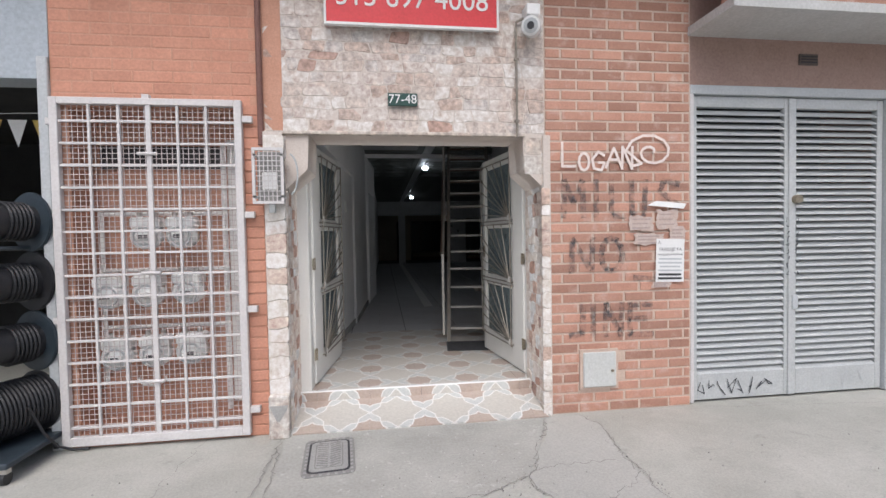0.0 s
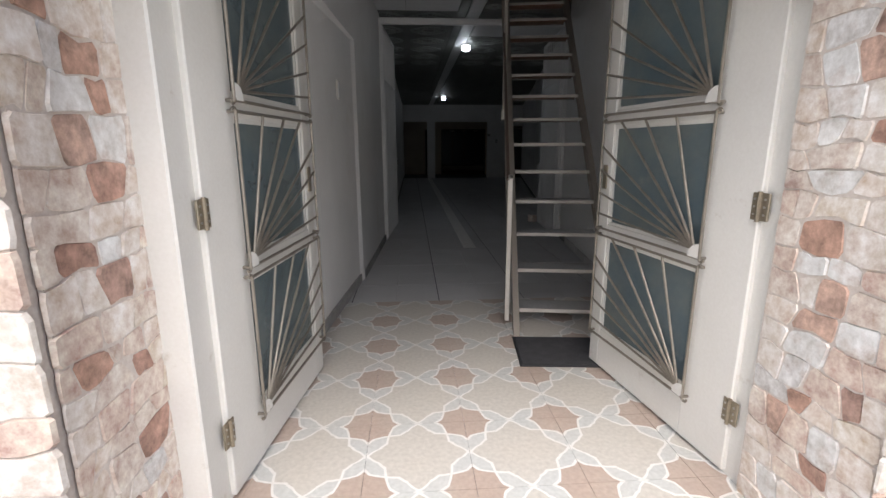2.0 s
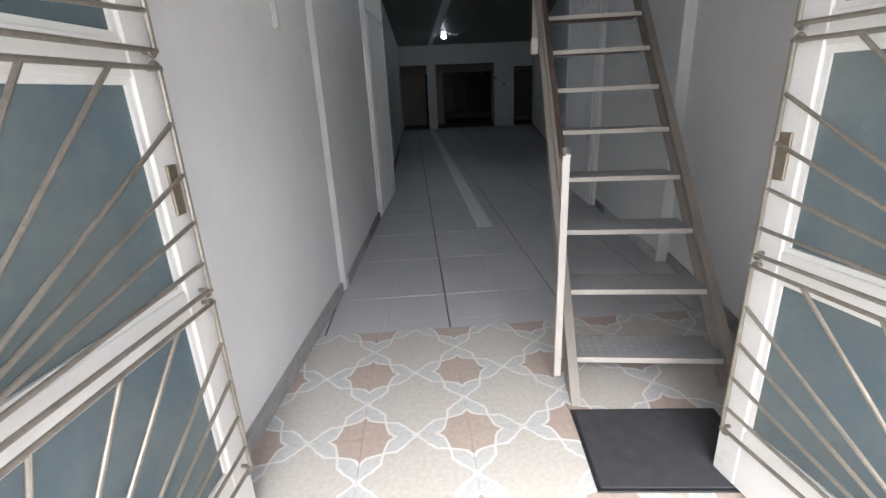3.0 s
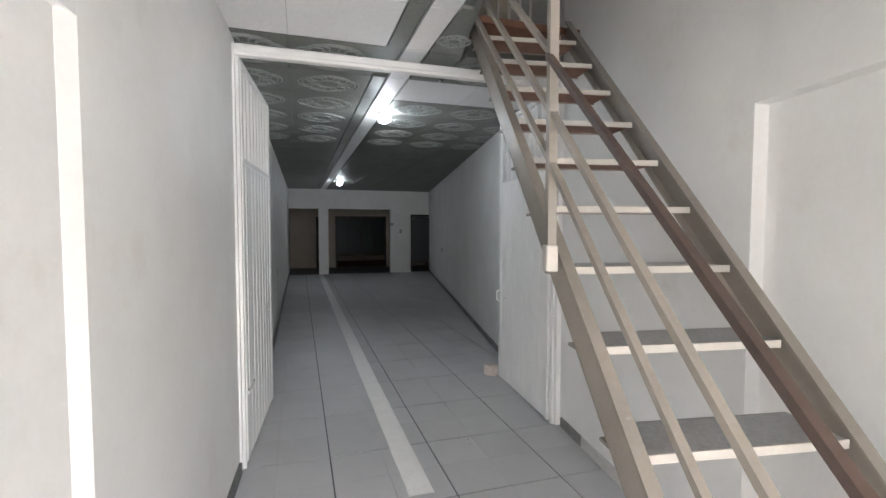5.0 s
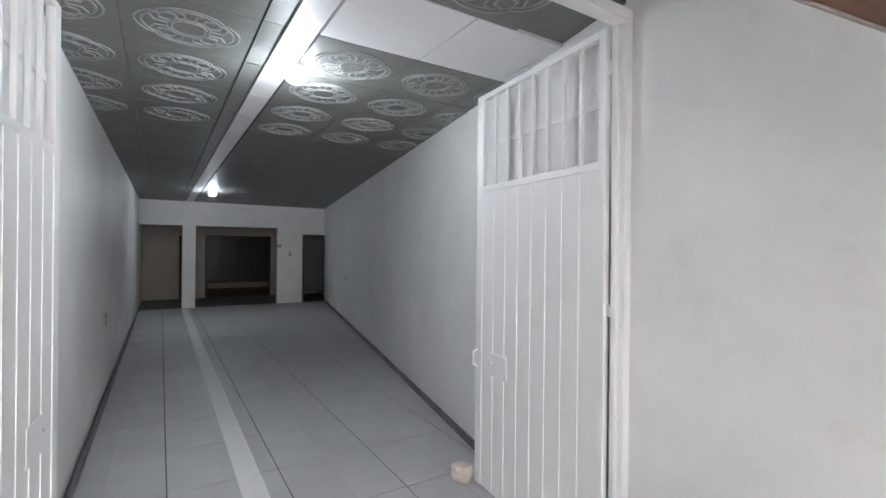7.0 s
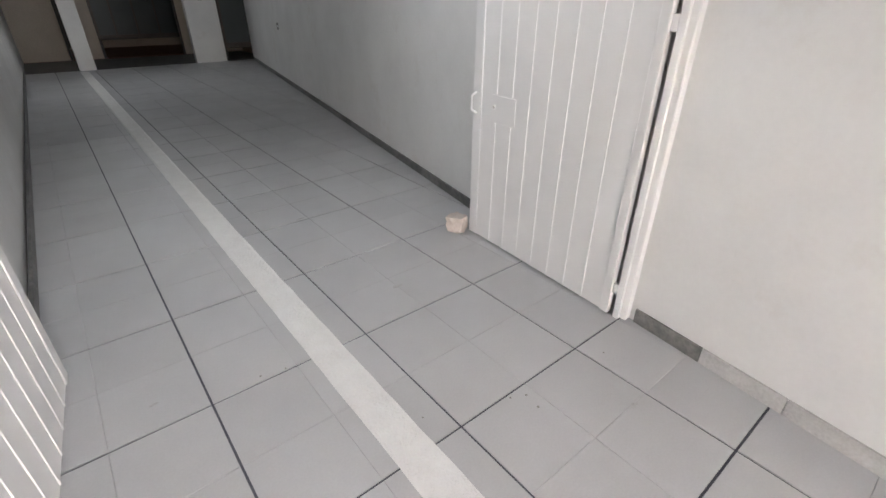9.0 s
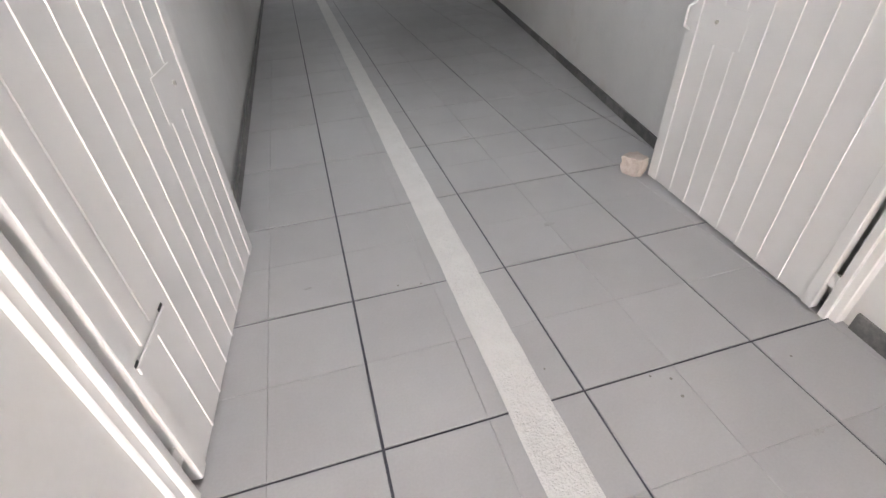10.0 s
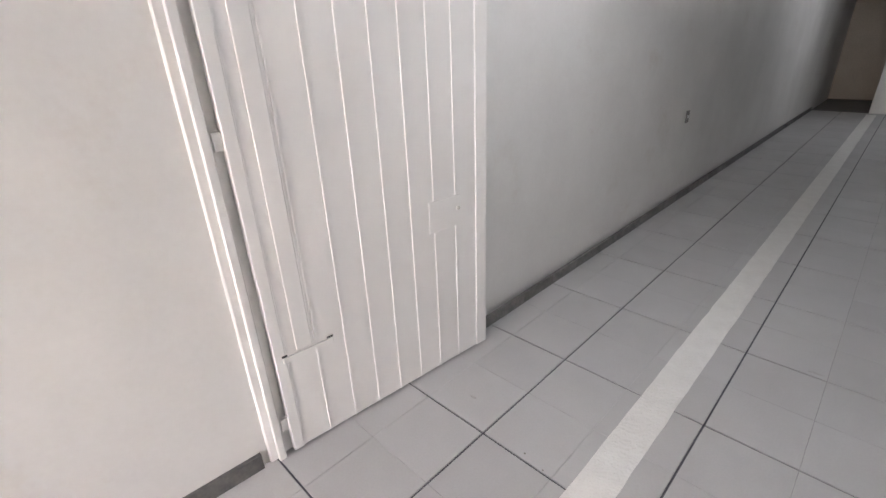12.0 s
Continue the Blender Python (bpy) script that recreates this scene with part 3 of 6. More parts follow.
wall_ob("lintel_trim", box(-1.06, 0.80, YF - 0.02, YF + 0.03, LINT - 0.012, LINT + 0.012, 0.004), STONE_PALE, "pale stone edge under the lintel", "trim")

# street building to the right: louvred gate, slab above
bm = bmesh.new()
add_box(bm, 2.14, 5.6, YF + 0.01, YB, 2.36, TOPZ)
add_box(bm, 3.96, 5.6, YF + 0.01, YB, G - 0.1, 2.36)
wall_ob("wall_garage", bm, mottled("dusky_brown_render", (0.36, 0.25, 0.21), (0.3, 0.2, 0.17), 0.85, 3, 60, 0.3), "brown rendered wall above the louvred gate")
bm = bmesh.new()
add_box(bm, 2.12, 5.6, -5.52, YF + 0.02, 2.735, 2.80)
wall_ob("slab", bm, mottled("grey_soffit", (0.5, 0.5, 0.49), (0.42, 0.42, 0.41), 0.8, 3, 50, 0.2), "projecting grey concrete slab over the gate", "slab")
wall_ob("parapet", box(2.12, 5.6, -5.52, -5.40, 2.80, TOPZ), BRICK, "brick parapet on the projecting slab", "parapet")
# shade behind the slats is put into this wall's near-black colour
wall_ob("garage_back", box(2.14, 5.6, YB + 0.9, YB + 1.0, G - 0.1, TOPZ), SHADE_BLACK, "wall behind the louvred gate, shade painted near-black")
# shop to the left, its inner walls coloured near-black for the shade inside
wall_ob("shop_header", box(-6.0, -2.40, YF + 0.0, YF + 0.2, 2.28, TOPZ), mottled("grey_blue_header", (0.4, 0.44, 0.48), (0.34, 0.38, 0.41), 0.5, 3, 50, 0.1), "grey-blue metal fascia over the shop opening", "fascia")
wall_ob("shop_wall", box(-6.0, -5.8, YF, -1.5, G - 0.1, TOPZ), SHADE_BLACK, "side wall of the shop, shade painted near-black")
wall_ob("shop_back", box(-6.0, -1.2, -1.7, -1.5, G - 0.1, TOPZ), SHADE_BLACK, "back wall of the shop, shade painted near-black")
wall_ob("shop_ceiling", box(-6.0, -2.4, YF + 0.2, -1.5, 2.5, 2.7), SHADE_BLACK, "ceiling of the shop, shade painted near-black", "ceiling")
wall_ob("shop_post", box(-2.465, -2.40, YF - 0.02, YF + 0.12, G, 2.42, 0.006), GREY_METAL, "grey painted steel post at the shop front", "post")
# upper storey closes the stairwell; unseen street overhang added to shade the stone wall
wall_ob("upper_storey_front", box(-6.0, 2.10, -5.50, YF + 0.004, 3.40, TOPZ), BRICK_PLAIN, "unseen brick upper storey overhang, added to shade the entrance wall")
wall_ob("roof", box(-6.0, 5.6, YF + 0.02, 18.1, TOPZ, TOPZ + 0.2), WHITE_WALL, "roof over the upper storey", "roof")
wall_ob("wall_upper_back", box(-1.2, 4.7, 1.6, 1.8, CEIL + 0.3, TOPZ), TAN_WALL, "dim upper landing wall")
wall_ob("wall_upper_left", box(-1.3, -1.2, YB, 1.8, CEIL + 0.3, TOPZ), TAN_WALL, "dim upper storey wall")
wall_ob("wall_upper_right", prism([(1.78, 0), (2.1, 1.7), (2.5, 1.7), (2.3, 0)], CEIL + 0.3, TOPZ), WHITE_WALL, "upper wall beside the stair head")

# far end of the hall and the dim rooms behind it
bm = bmesh.new()
for x0, x1, z0, z1 in ((-0.6, 4.6, 2.13, CEIL + 0.1), (0.43, 0.73, -0.02, 2.13), (2.77, 3.47, -0.02, 2.13), (3.47, 4.6, 1.97, 2.13), (4.22, 4.6, -0.02, 1.97)):
    add_box(bm, x0, x1, YE, YE + 0.18, z0, z1)
wall_ob("wall_far", bm, WHITE_WALL, "white far wall with a column and three openings")
bm = bmesh.new()
for x0, x1, z0, z1 in ((-0.6, 0.42, 0, CEIL), (0.80, 1.12, 0, CEIL), (0.42, 0.80, 1.92, CEIL), (1.12, 3.05, 1.95, CEIL), (3.05, 4.7, 0, CEIL)):
    add_box(bm, x0, x1, 14.4, 14.55, z0 - 0.05, z1 + 0.1)
wall_ob("wall_back_room", bm, TAN_WALL, "dim tan wall of the back room with openings")
wall_ob("wall_room_divider", box(3.30, 3.42, YE + 0.18, 14.4, -0.05, CEIL + 0.1), TAN_WALL, "dim partition between the back rooms")
wall_ob("wall_back_end", box(-0.6, 4.7, 17.8, 18.0, -0.1, CEIL + 0.1), TAN_WALL, "dim end wall of the farthest room")
wall_ob("wall_back_right", box(4.6, 4.8, YE, 18.0, -0.1, CEIL + 0.3), TAN_WALL, "dim side wall of the back rooms")
wall_ob("floor_back_room", box(-0.55, 4.6, YE + 0.05, 14.4, -0.1, 0.002), DARK_FLOOR, "dark floor of the back room", "floor")
wall_ob("floor_farthest_room", box(-0.55, 4.6, 14.4, 17.8, -0.1, 0.012), RED_FLOOR, "red-brown floor of the farthest room", "floor")
# ---- ceiling panels with medallions, one mesh each ----
def medallion(bm, cx, cy, z, size):
    """Interlaced oval ornament in low relief."""
    def loop(pts, closed=True):
        n = len(pts)
        for i in range(n if closed else n - 1):
            a, b = Vector(pts[i]), Vector(pts[(i + 1) % n])
            d = (b - a)
            s = Vector((-d.y, d.x, 0)).normalized() * size * 0.011
            e = d.normalized() * size * 0.008
            low = Vector((0, 0, -0.006))
            q = [a - e - s, b + e - s, b + e + s, a - e + s]
            lo = [bm.verts.new(p + low) for p in q]
            hi = [bm.verts.new(p) for p in q]
            bm.faces.new(lo).material_index = 1
            for k in range(4):
                bm.faces.new((lo[k], lo[(k + 1) % 4], hi[(k + 1) % 4], hi[k])).material_index = 1

    P = lambda x, y: (cx + x * size, cy + y * size, z)
    for f in (1.0, 0.88):
        pts = []
        for i in range(48):
            t = 2 * math.pi * i / 48
            r = f * (0.45 + 0.06 * abs(math.cos(2 * t)) ** 0.5)
            pts.append(P(r * math.cos(t) * 1.04, r * math.sin(t) * 0.92))
        loop(pts)
    for f in (0.17, 0.215):
        loop([P(f * math.cos(t) * (1 + 0.1 * abs(math.sin(2 * t))), f * math.sin(t) * (1 + 0.1 * abs(math.sin(2 * t)))) for t in [2 * math.pi * i / 20 for i in range(20)]])
    for k in range(4):
        c, s = math.cos(k * math.pi / 2), math.sin(k * math.pi / 2)
        R = lambda x, y: P(x * c - y * s, x * s + y * c)
        for m in (1, -1):
            loop([R(0.05 * m, 0.21), R(0.06 * m, 0.34), R(0.16 * m, 0.385)], False)
            loop([R(0.12 * m, 0.19), R(0.15 * m, 0.30), R(0.27 * m, 0.31)], False)


def panel(bm, x0, x1, y0, y1, z, idx, gap=0.004, drop=0.008):
    v0 = len(bm.verts)
    vs = add_box(bm, x0 + gap, x1 - gap, y0 + gap, y1 - gap, z - drop, z + 0.02)
    for f in {f for v in vs for f in v.link_faces}:
        f.material_index = idx


PITCH = 0.615


def ceiling_mesh(name, outline, x_cols, y0, y1, plain, label, stripe=True, right=True):
    bm = bmesh.new()
    add_prism(bm, outline, CEIL + 0.012, CEIL + 0.3)
    z = CEIL
    ny = int(round((y1 - y0) / PITCH))
    for j in range(ny):
        ya, yb = y0 + j * PITCH, y0 + (j + 1) * PITCH
        for x in x_cols:
            if any(a <= x + 0.3 <= b and c <= (ya + yb) / 2 <= d for a, b, c, d in plain):
                panel(bm, x, x + PITCH, ya, yb, z, 2)
            else:
                panel(bm, x, x + PITCH, ya, yb, z, 0)
                if ya < 3.2:
                    medallion(bm, x + PITCH / 2, (ya + yb) / 2, z - 0.008, 0.46)
        if stripe:
            panel(bm, 0.385, 0.495, ya, yb, z, 0)
            panel(bm, 0.505, 0.665, ya, yb, z - 0.003, 2)
    me_ob = part(name, bm, GREY_PANEL)
    me_ob.data.materials.append(RELIEF)
    me_ob.data.materials.append(WHITE_PANEL)
    return tagged(me_ob, label, "ceiling", kind="structure")


RELIEF = mottled("silvery_relief", (0.38, 0.39, 0.38), (0.32, 0.33, 0.32), 0.5, 6, 60, 0.1)
ceiling_mesh("ceiling", [(-0.9, 0.03), (2.2, 0.03), (4.6, YE + 0.1), (4.6, 18), (-0.9, 18)],
             [-0.845, -0.235, 0.675, 1.29, 1.905, 2.52, 3.135, 3.75], 0.50, 0.50 + PITCH * 20, ((0.6, 2.3, 0.4, 1.15),), "grey panel ceiling with pale medallions and a white strip")
ceiling_mesh("ceiling_entry", [(-1.2, YB), (0.30, YB), (0.73, -0.95), (0.93, 0.03), (-1.2, 0.03)],
             [-0.845, -0.235], -0.115 - PITCH * 7, -0.115, ((-2, 0.4, -6, -0.2),), "white and grey panel ceiling of the entrance", True)
bm = bmesh.new()
for x0, x1 in ((-0.60, -0.24), (-0.23, 0.37), (0.68, 0.92), (0.94, 1.54)):
    panel(bm, x0, x1, -0.11, 0.5, CEIL, 0)
for x in (0.06, -0.5, 1.2):
    medallion(bm, x, 0.2, CEIL - 0.008, 0.52)
panel(bm, 0.505, 0.665, -0.11, 0.5, CEIL - 0.003, 2)
add_prism(bm, [(0.675, -0.76), (0.765, -0.76), (0.905, -0.115), (0.675, -0.115)], CEIL - 0.008, CEIL + 0.02)
medallion(bm, 0.775, -0.33, CEIL - 0.008, 0.21)
gate_ceiling = part("ceiling_gate", bm, GREY_PANEL)
gate_ceiling.data.materials.append(RELIEF)
gate_ceiling.data.materials.append(WHITE_PANEL)
tagged(gate_ceiling, "grey medallion panels over the gate line", "ceiling", kind="structure")
# edge of the stair opening
structure("stairwell_edge", prism([(0.30, YB), (0.73, -0.95), (0.93, 0.0), (0.90, 0.0), (0.70, -0.95), (0.27, YB)], CEIL - 0.01, CEIL + 0.32), GREY_PANEL, "grey edge of the ceiling opening at the stairs", "trim")
structure("stairwell_beam", box(0.93, 1.80, 0.02, 0.14, CEIL - 0.005, CEIL + 0.32), GREY_PANEL, "grey edge beam at the stair head", "beam")

# ---- skirting ----
def skirting(name, pts, mat_pick, h, label):
    holder = empty(name, label, "skirting", kind="structure")
    for (x0, y0), (x1, y1) in zip(pts, pts[1:]):
        L = math.hypot(x1 - x0, y1 - y0)
        n = max(1, round(L / 0.33))
        for i in range(n):
            a, b = i / n, (i + 1) / n - 0.003 / L
            p, q = (x0 + (x1 - x0) * a, y0 + (y1 - y0) * a, h / 2), (x0 + (x1 - x0) * b, y0 + (y1 - y0) * b, h / 2)
            part("skirting_tile", bar(p, q, 0.02, h), mat_pick(i, p), holder)
    return holder


slate_or_grey = lambda i, p: SLATE if (p[1] > -0.75 and p[1] < -0.05) or p[1] > 0 else SKIRT_GREY
skirting("baseboard_left", [(-0.555, -0.06), (xl(-1.83), -1.82)], slate_or_grey, 0.075, "grey skirting tiles along the entrance wall")
skirting("baseboard_left_recess", [(-0.673, -1.94), (-0.918, -4.40)], slate_or_grey, 0.075, "grey skirting tiles in the recess")
skirting("baseboard_right", [(xr(-0.05) - 0.002, -0.06), (xr(-1.74) - 0.002, -1.74)], lambda i, p: SLATE if i < 1 else SKIRT_PALE, 0.075, "grey and slate skirting tiles beside the stairs")
skirting("baseboard_right_recess", [(1.63, -1.78), (1.16, -4.35)], slate_or_grey, 0.075, "grey skirting tiles behind the stairs")
skirting("baseboard_hall_left", [(-0.515, 1.05), (-0.498, YE - 0.02)], slate_or_grey, 0.07, "dark slate skirting along the hall")
skirting("baseboard_hall_right", [(xr(1.0) - 0.004, 1.0), (xr(YE) - 0.004, YE - 0.02)], slate_or_grey, 0.07, "dark slate skirting along the askew wall")

# ---- entrance door frame and leaves ----
frame_ob = empty("door_frame", "cream painted steel door frame in the stone entrance", "door frame", pose(0, -4.60, 0))
part("jamb", box(-0.955, -0.845, -0.08, 0.08, -0.04, 2.06, 0.006), CREAM, frame_ob)
part("jamb", box(0.945, 1.055, -0.08, 0.08, -0.04, 2.06, 0.006), CREAM, frame_ob)
part("header", box(-0.845, 0.945, -0.08, 0.08, 1.985, 2.06, 0.006), CREAM, frame_ob)
bm = bmesh.new()
for x0, x1 in ((-1.2, -0.956), (1.056, 1.6)):
    add_box(bm, x0, x1, YB - 0.19, YB, -0.1, 2.06)
structure("wall_front_inner", bm, WHITE_WALL, "white plastered inner face beside the door frame")


def door_leaf(name, hinge, rz, side, label):
    """A glazed leaf: x runs from the hinge to the free edge; the grille is on the side given."""
    w, z0, z1, t = 0.955, 0.015, 1.975, 0.038
    leaf = empty(name, label, "door", pose(hinge[0], hinge[1], 0, 0, 0, rz), "entrance door leaves")
    wins = [(0.225, 0.725), (0.800, 1.290), (1.365, 1.885)]
    x0, x1 = 0.235, w - 0.085
    part("stile", box(0, x0, -t / 2, t / 2, z0, z1, 0.004), CREAM, leaf)
    part("stile", box(x1, w, -t / 2, t / 2, z0, z1, 0.004), CREAM, leaf)
    zs = [z0] + [z for a in wins for z in a] + [z1]
    for a, b in zip(zs[::2], zs[1::2]):
        part("rail", box(x0 - 0.001, x1 + 0.001, -t / 2 + 0.002, t / 2 - 0.002, a, b, 0.003), CREAM, leaf)
    for a, b in wins:
        gl = part("pane", box(x0 - 0.005, x1 + 0.005, -0.003, 0.003, a - 0.005, b + 0.005), GLASS, leaf, "glass pane with a bluish reflection painted in")
        bm = bmesh.new()
        k = 0.014
        for p0, p1, q0, q1 in ((x0, x1, a, a + k), (x0, x1, b - k, b), (x0, x0 + k, a + k, b - k), (x1 - k, x1, a + k, b - k)):
            add_box(bm, p0, p1, -0.011, 0.011, q0, q1)
        part("glazing_bead", bm, CREAM, leaf)
        # fan grille standing off the leaf
        y = side * (t / 2 + 0.028)
        gx0, gx1, ga, gb2 = x0 - 0.035, x1 + 0.05, a - 0.02, b + 0.02
        g = part("grille_frame", bmesh_rods([((gx0, y, ga), (gx1, y, ga)), ((gx1, y, ga), (gx1, y, gb2)), ((gx1, y, gb2), (gx0, y, gb2)), ((gx0, y, gb2), (gx0, y, ga))], 0.006), GRILLE, leaf, "aged aluminium fan grille")
        ox, oz = gx0 + 0.03, ga + 0.03
        ends = [(gx0 + f * (gx1 - gx0), gb2) for f in (0.28, 0.55, 0.80)] + [(gx1, gb2 - f * (gb2 - ga)) for f in (0.22, 0.44, 0.66, 0.86)]
        for ex, ez in ends:
            part("grille_rod", bmesh_rods([((ox, y, oz), (ex, y, ez))], 0.0055), GRILLE, g)
        bm = bmesh.new()
        arc = [(gx0 + 0.055 * math.cos(q), ga + 0.055 * math.sin(q)) for q in [math.pi / 2 * i / 8 for i in range(9)]]
        add_prism(bm, [(gx0, ga)] + arc, -0.006, 0.006, Matrix.Translation((0, y, 0)) @ Matrix.Rotation(radians(90), 4, "X"))
        part("fan_boss", bm, CREAM, g)
        for cx, cz in ((gx0, ga), (gx0, gb2), (gx1, ga), (gx1, gb2)):
            bm = bmesh.new()
            add_rod(bm, (cx, side * t / 2, cz), (cx, y + side * 0.006, cz), 0.006, 8)
            pts = [(cx - 0.012 + 0.012 * math.cos(q), y, cz + (0.012 if cz == ga else -0.012) * math.sin(q) * -1) for q in [math.pi * i / 6 for i in range(7)]]
            for p, q in zip(pts, pts[1:]):
                add_rod(bm, p, q, 0.005, 6)
            part("standoff", bm, GRILLE, g)
    for hz in (0.26, 1.0, 1.80):
        hg = part("hinge", box(-0.034, 0.03, side * t / 2 - 0.004, side * t / 2 + 0.004, hz - 0.045, hz + 0.045, 0.002), BRASS, leaf, "tarnished butt hinge")
        part("hinge_pin", bmesh_rods([((0, side * (t / 2 + 0.006), hz - 0.05), (0, side * (t / 2 + 0.006), hz + 0.05))], 0.007), BRASS, hg)
        bm = bmesh.new()
        for dx in (-0.02, 0.018):
            for dz in (-0.025, 0.0, 0.025):
                add_rod(bm, (dx, side * (t / 2 + 0.003), hz + dz), (dx, side * (t / 2 + 0.006), hz + dz), 0.004, 8)
        part("screws", bm, CHROME, hg)
    lk = part("lock_plate", box(w - 0.055, w - 0.02, side * (t / 2 - 0.002), side * (t / 2 + 0.006), 0.98, 1.10, 0.002), BRASS, leaf, "small tarnished lock plate")
    return leaf


def bmesh_rods(pairs, r, n=8):
    bm = bmesh.new()
    for a, b in pairs:
        add_rod(bm, a, b, r, n)
    return bm


door_leaf("entrance_door", (-0.845, -4.545), 82.6, -1, "cream glazed door leaf with fan grilles standing open")
door_leaf("entrance_door", (0.945, -4.545), 98.2, 1, "cream glazed door leaf with fan grilles open beside the stairs")

# ---- stairs ----
STAIR = pose(0.463, -3.20, 0, 0, 0, -9)
stairs = empty("staircase", "steep taupe steel staircase with open diamond-plate treads", "staircase", STAIR)
RISE, RUN, X0, WIDE, NT = 0.2175, 0.219, 0.02, 0.62, 13
slope = Vector((0, RUN, RISE)).normalized()
up = Vector((0, -RISE, RUN)).normalized()


def nose(i):
    return Vector((0, 0.115 + RUN * i, 0.133 + RISE * i))


def stringer(x, name="stringer"):
    """A channel section along the flight, cut level at the floor."""
    n0, n1 = nose(-0.73), nose(NT - 0.1)
    for_top, for_bot = 0.015, -0.092
    s = 1 if x < 0.3 else -1
    made = None
    for w, t0, b0 in ((0.008, for_top, for_bot), (0.04, for_top + 0.001, for_top - 0.008), (0.04, for_bot + 0.008, for_bot - 0.001)):
        bm = bmesh.new()
        a0 = n0 + up * t0
        a0 += slope * (-a0.z / slope.z)
        b_0 = n0 + up * b0
        b_0 += slope * (-b_0.z / slope.z)
        a1, b1 = n1 + up * t0, n1 + up * b0
        xs = (x - 0.04, x - 0.04 + w) if s > 0 else (x + 0.04 - w, x + 0.04)
        vs = [bm.verts.new((xx, p.y, p.z)) for xx in xs for p in (a0, a1, b1, b_0)]
        for f in ((0, 1, 2, 3), (7, 6, 5, 4), (0, 4, 5, 1), (1, 5, 6, 2), (2, 6, 7, 3), (3, 7, 4, 0)):
            bm.faces.new([vs[k] for k in f])
        made = part(name if made is None else "flange", bm, STAIR_STEEL, stairs if made is None else made) if made is None else (part("flange", bm, STAIR_STEEL, made), made)[1]
    return made

stringer(X0)
stringer(WIDE)


for i in range(NT):
    p = nose(i)
    bm = bmesh.new()
    add_box(bm, X0 + 0.003, WIDE - 0.003, p.y + 0.004, p.y + 0.185, p.z - 0.007, p.z - 0.002)
    # raised lugs, laid crosswise in turn
    if i < 7:
        for a in range(15):
            for b in range(5):
                cx, cy = X0 + 0.04 + a * 0.0365, p.y + 0.028 + b * 0.036
                ang = radians(45 if (a + b) % 2 else -45)
                mm = Matrix.Translation((cx, cy, p.z - 0.002)) @ Matrix.Rotation(ang, 4, "Z")
                vs = [bm.verts.new(mm @ Vector(v)) for v in ((-0.014, 0, 0), (0, -0.0045, 0.0), (0.014, 0, 0), (0, 0.0045, 0), (0, 0, 0.0022))]
                for q in range(4):
                    bm.faces.new((vs[q], vs[(q + 1) % 4], vs[4]))
    tr = part("tread", bm, PLATE, stairs, "grey diamond-plate tread")
    part("nosing", box(X0 + 0.002, WIDE - 0.002, p.y - 0.003, p.y + 0.003, p.z - 0.024, p.z + 0.001, 0.001), STAIR_PALE, tr, "pale painted angle nosing")
    part("rear_angle", box(X0 + 0.002, WIDE - 0.002, p.y + 0.186, p.y + 0.192, p.z - 0.026, p.z - 0.002), STAIR_STEEL, tr)
    part("soffit_board", box(X0 + 0.006, WIDE - 0.006, p.y + 0.03, p.y + 0.184, p.z - 0.02, p.z - 0.0075), RUST_WOOD, tr, "red-brown underside of the tread")
    part("bracket", box(X0 - 0.036, X0 + 0.012, p.y + 0.115, p.y + 0.165, p.z - 0.036, p.z - 0.026), STAIR_STEEL, tr)

# rail: lower post, middle post, top post, handrail and two tubes
xr_ = -0.06
post_at = {"low": 0.11, "mid": 1.43, "top": 2.62}


def square_tube(name, a, b, w, mat, label="", up_=(1, 0, 0)):
    return part(name, bar(a, b, w, w, up_), mat, stairs, label)


square_tube("rail_post", (xr_, post_at["low"], 0.05), (xr_, post_at["low"], 0.995), 0.027, STAIR_PALE, "pale steel rail post")
square_tube("rail_post", (xr_, post_at["mid"], 1.44), (xr_, post_at["mid"], 2.75), 0.03, STAIR_STEEL, "pale steel rail post")
part("post_collar", box(xr_ - 0.021, xr_ + 0.021, post_at["mid"] - 0.021, post_at["mid"] + 0.021, 1.425, 1.515, 0.004), STAIR_PALE, stairs, "pale block at the post foot")
for k, (z0, s) in enumerate(((0.905, 0.865), (0.68, 0.893), (0.44, 0.945))):
    name, w, mat = ("handrail", 0.02, HANDRAIL) if k == 0 else ("rail_tube", 0.021, STAIR_STEEL)
    ya, yb, yc = post_at["low"] - 0.012 if k == 0 else 0.13, post_at["mid"], post_at["top"]
    za, zb = z0 + s * ya, z0 + s * yb
    xq = xr_ - (0.015 if k == 0 else 0.0)
    part(name, bar((xq, ya, za), (xq, yb, zb), w, w * 0.9), mat, stairs, "worn brown steel handrail" if k == 0 else "")
    part(name, bar((xr_, yb, zb), (xr_, yc, zb + (yc - yb) * 0.85), w, w * 0.9), mat if k else STAIR_STEEL, stairs)
part("rail_elbow", bmesh_rods([((xr_, post_at["low"] - 0.01, 0.99), (xr_, post_at["low"] + 0.012, 1.01))], 0.018), CHROME, stairs, "bare metal weld at the rail end")
# upper landing with its own balusters
landing = structure("upper_floor", prism([(0.86, -0.27), (1.74, -0.27), (1.77, 0.018), (0.93, 0.018)], CEIL + 0.165, CEIL + 0.21), RUST_WOOD, "red-brown upper floor at the stair head", "floor")
balus = empty("landing_balustrade", "pale steel balusters on the upper landing", "balustrade", pose(0.95, 0.5, CEIL + 0.30))
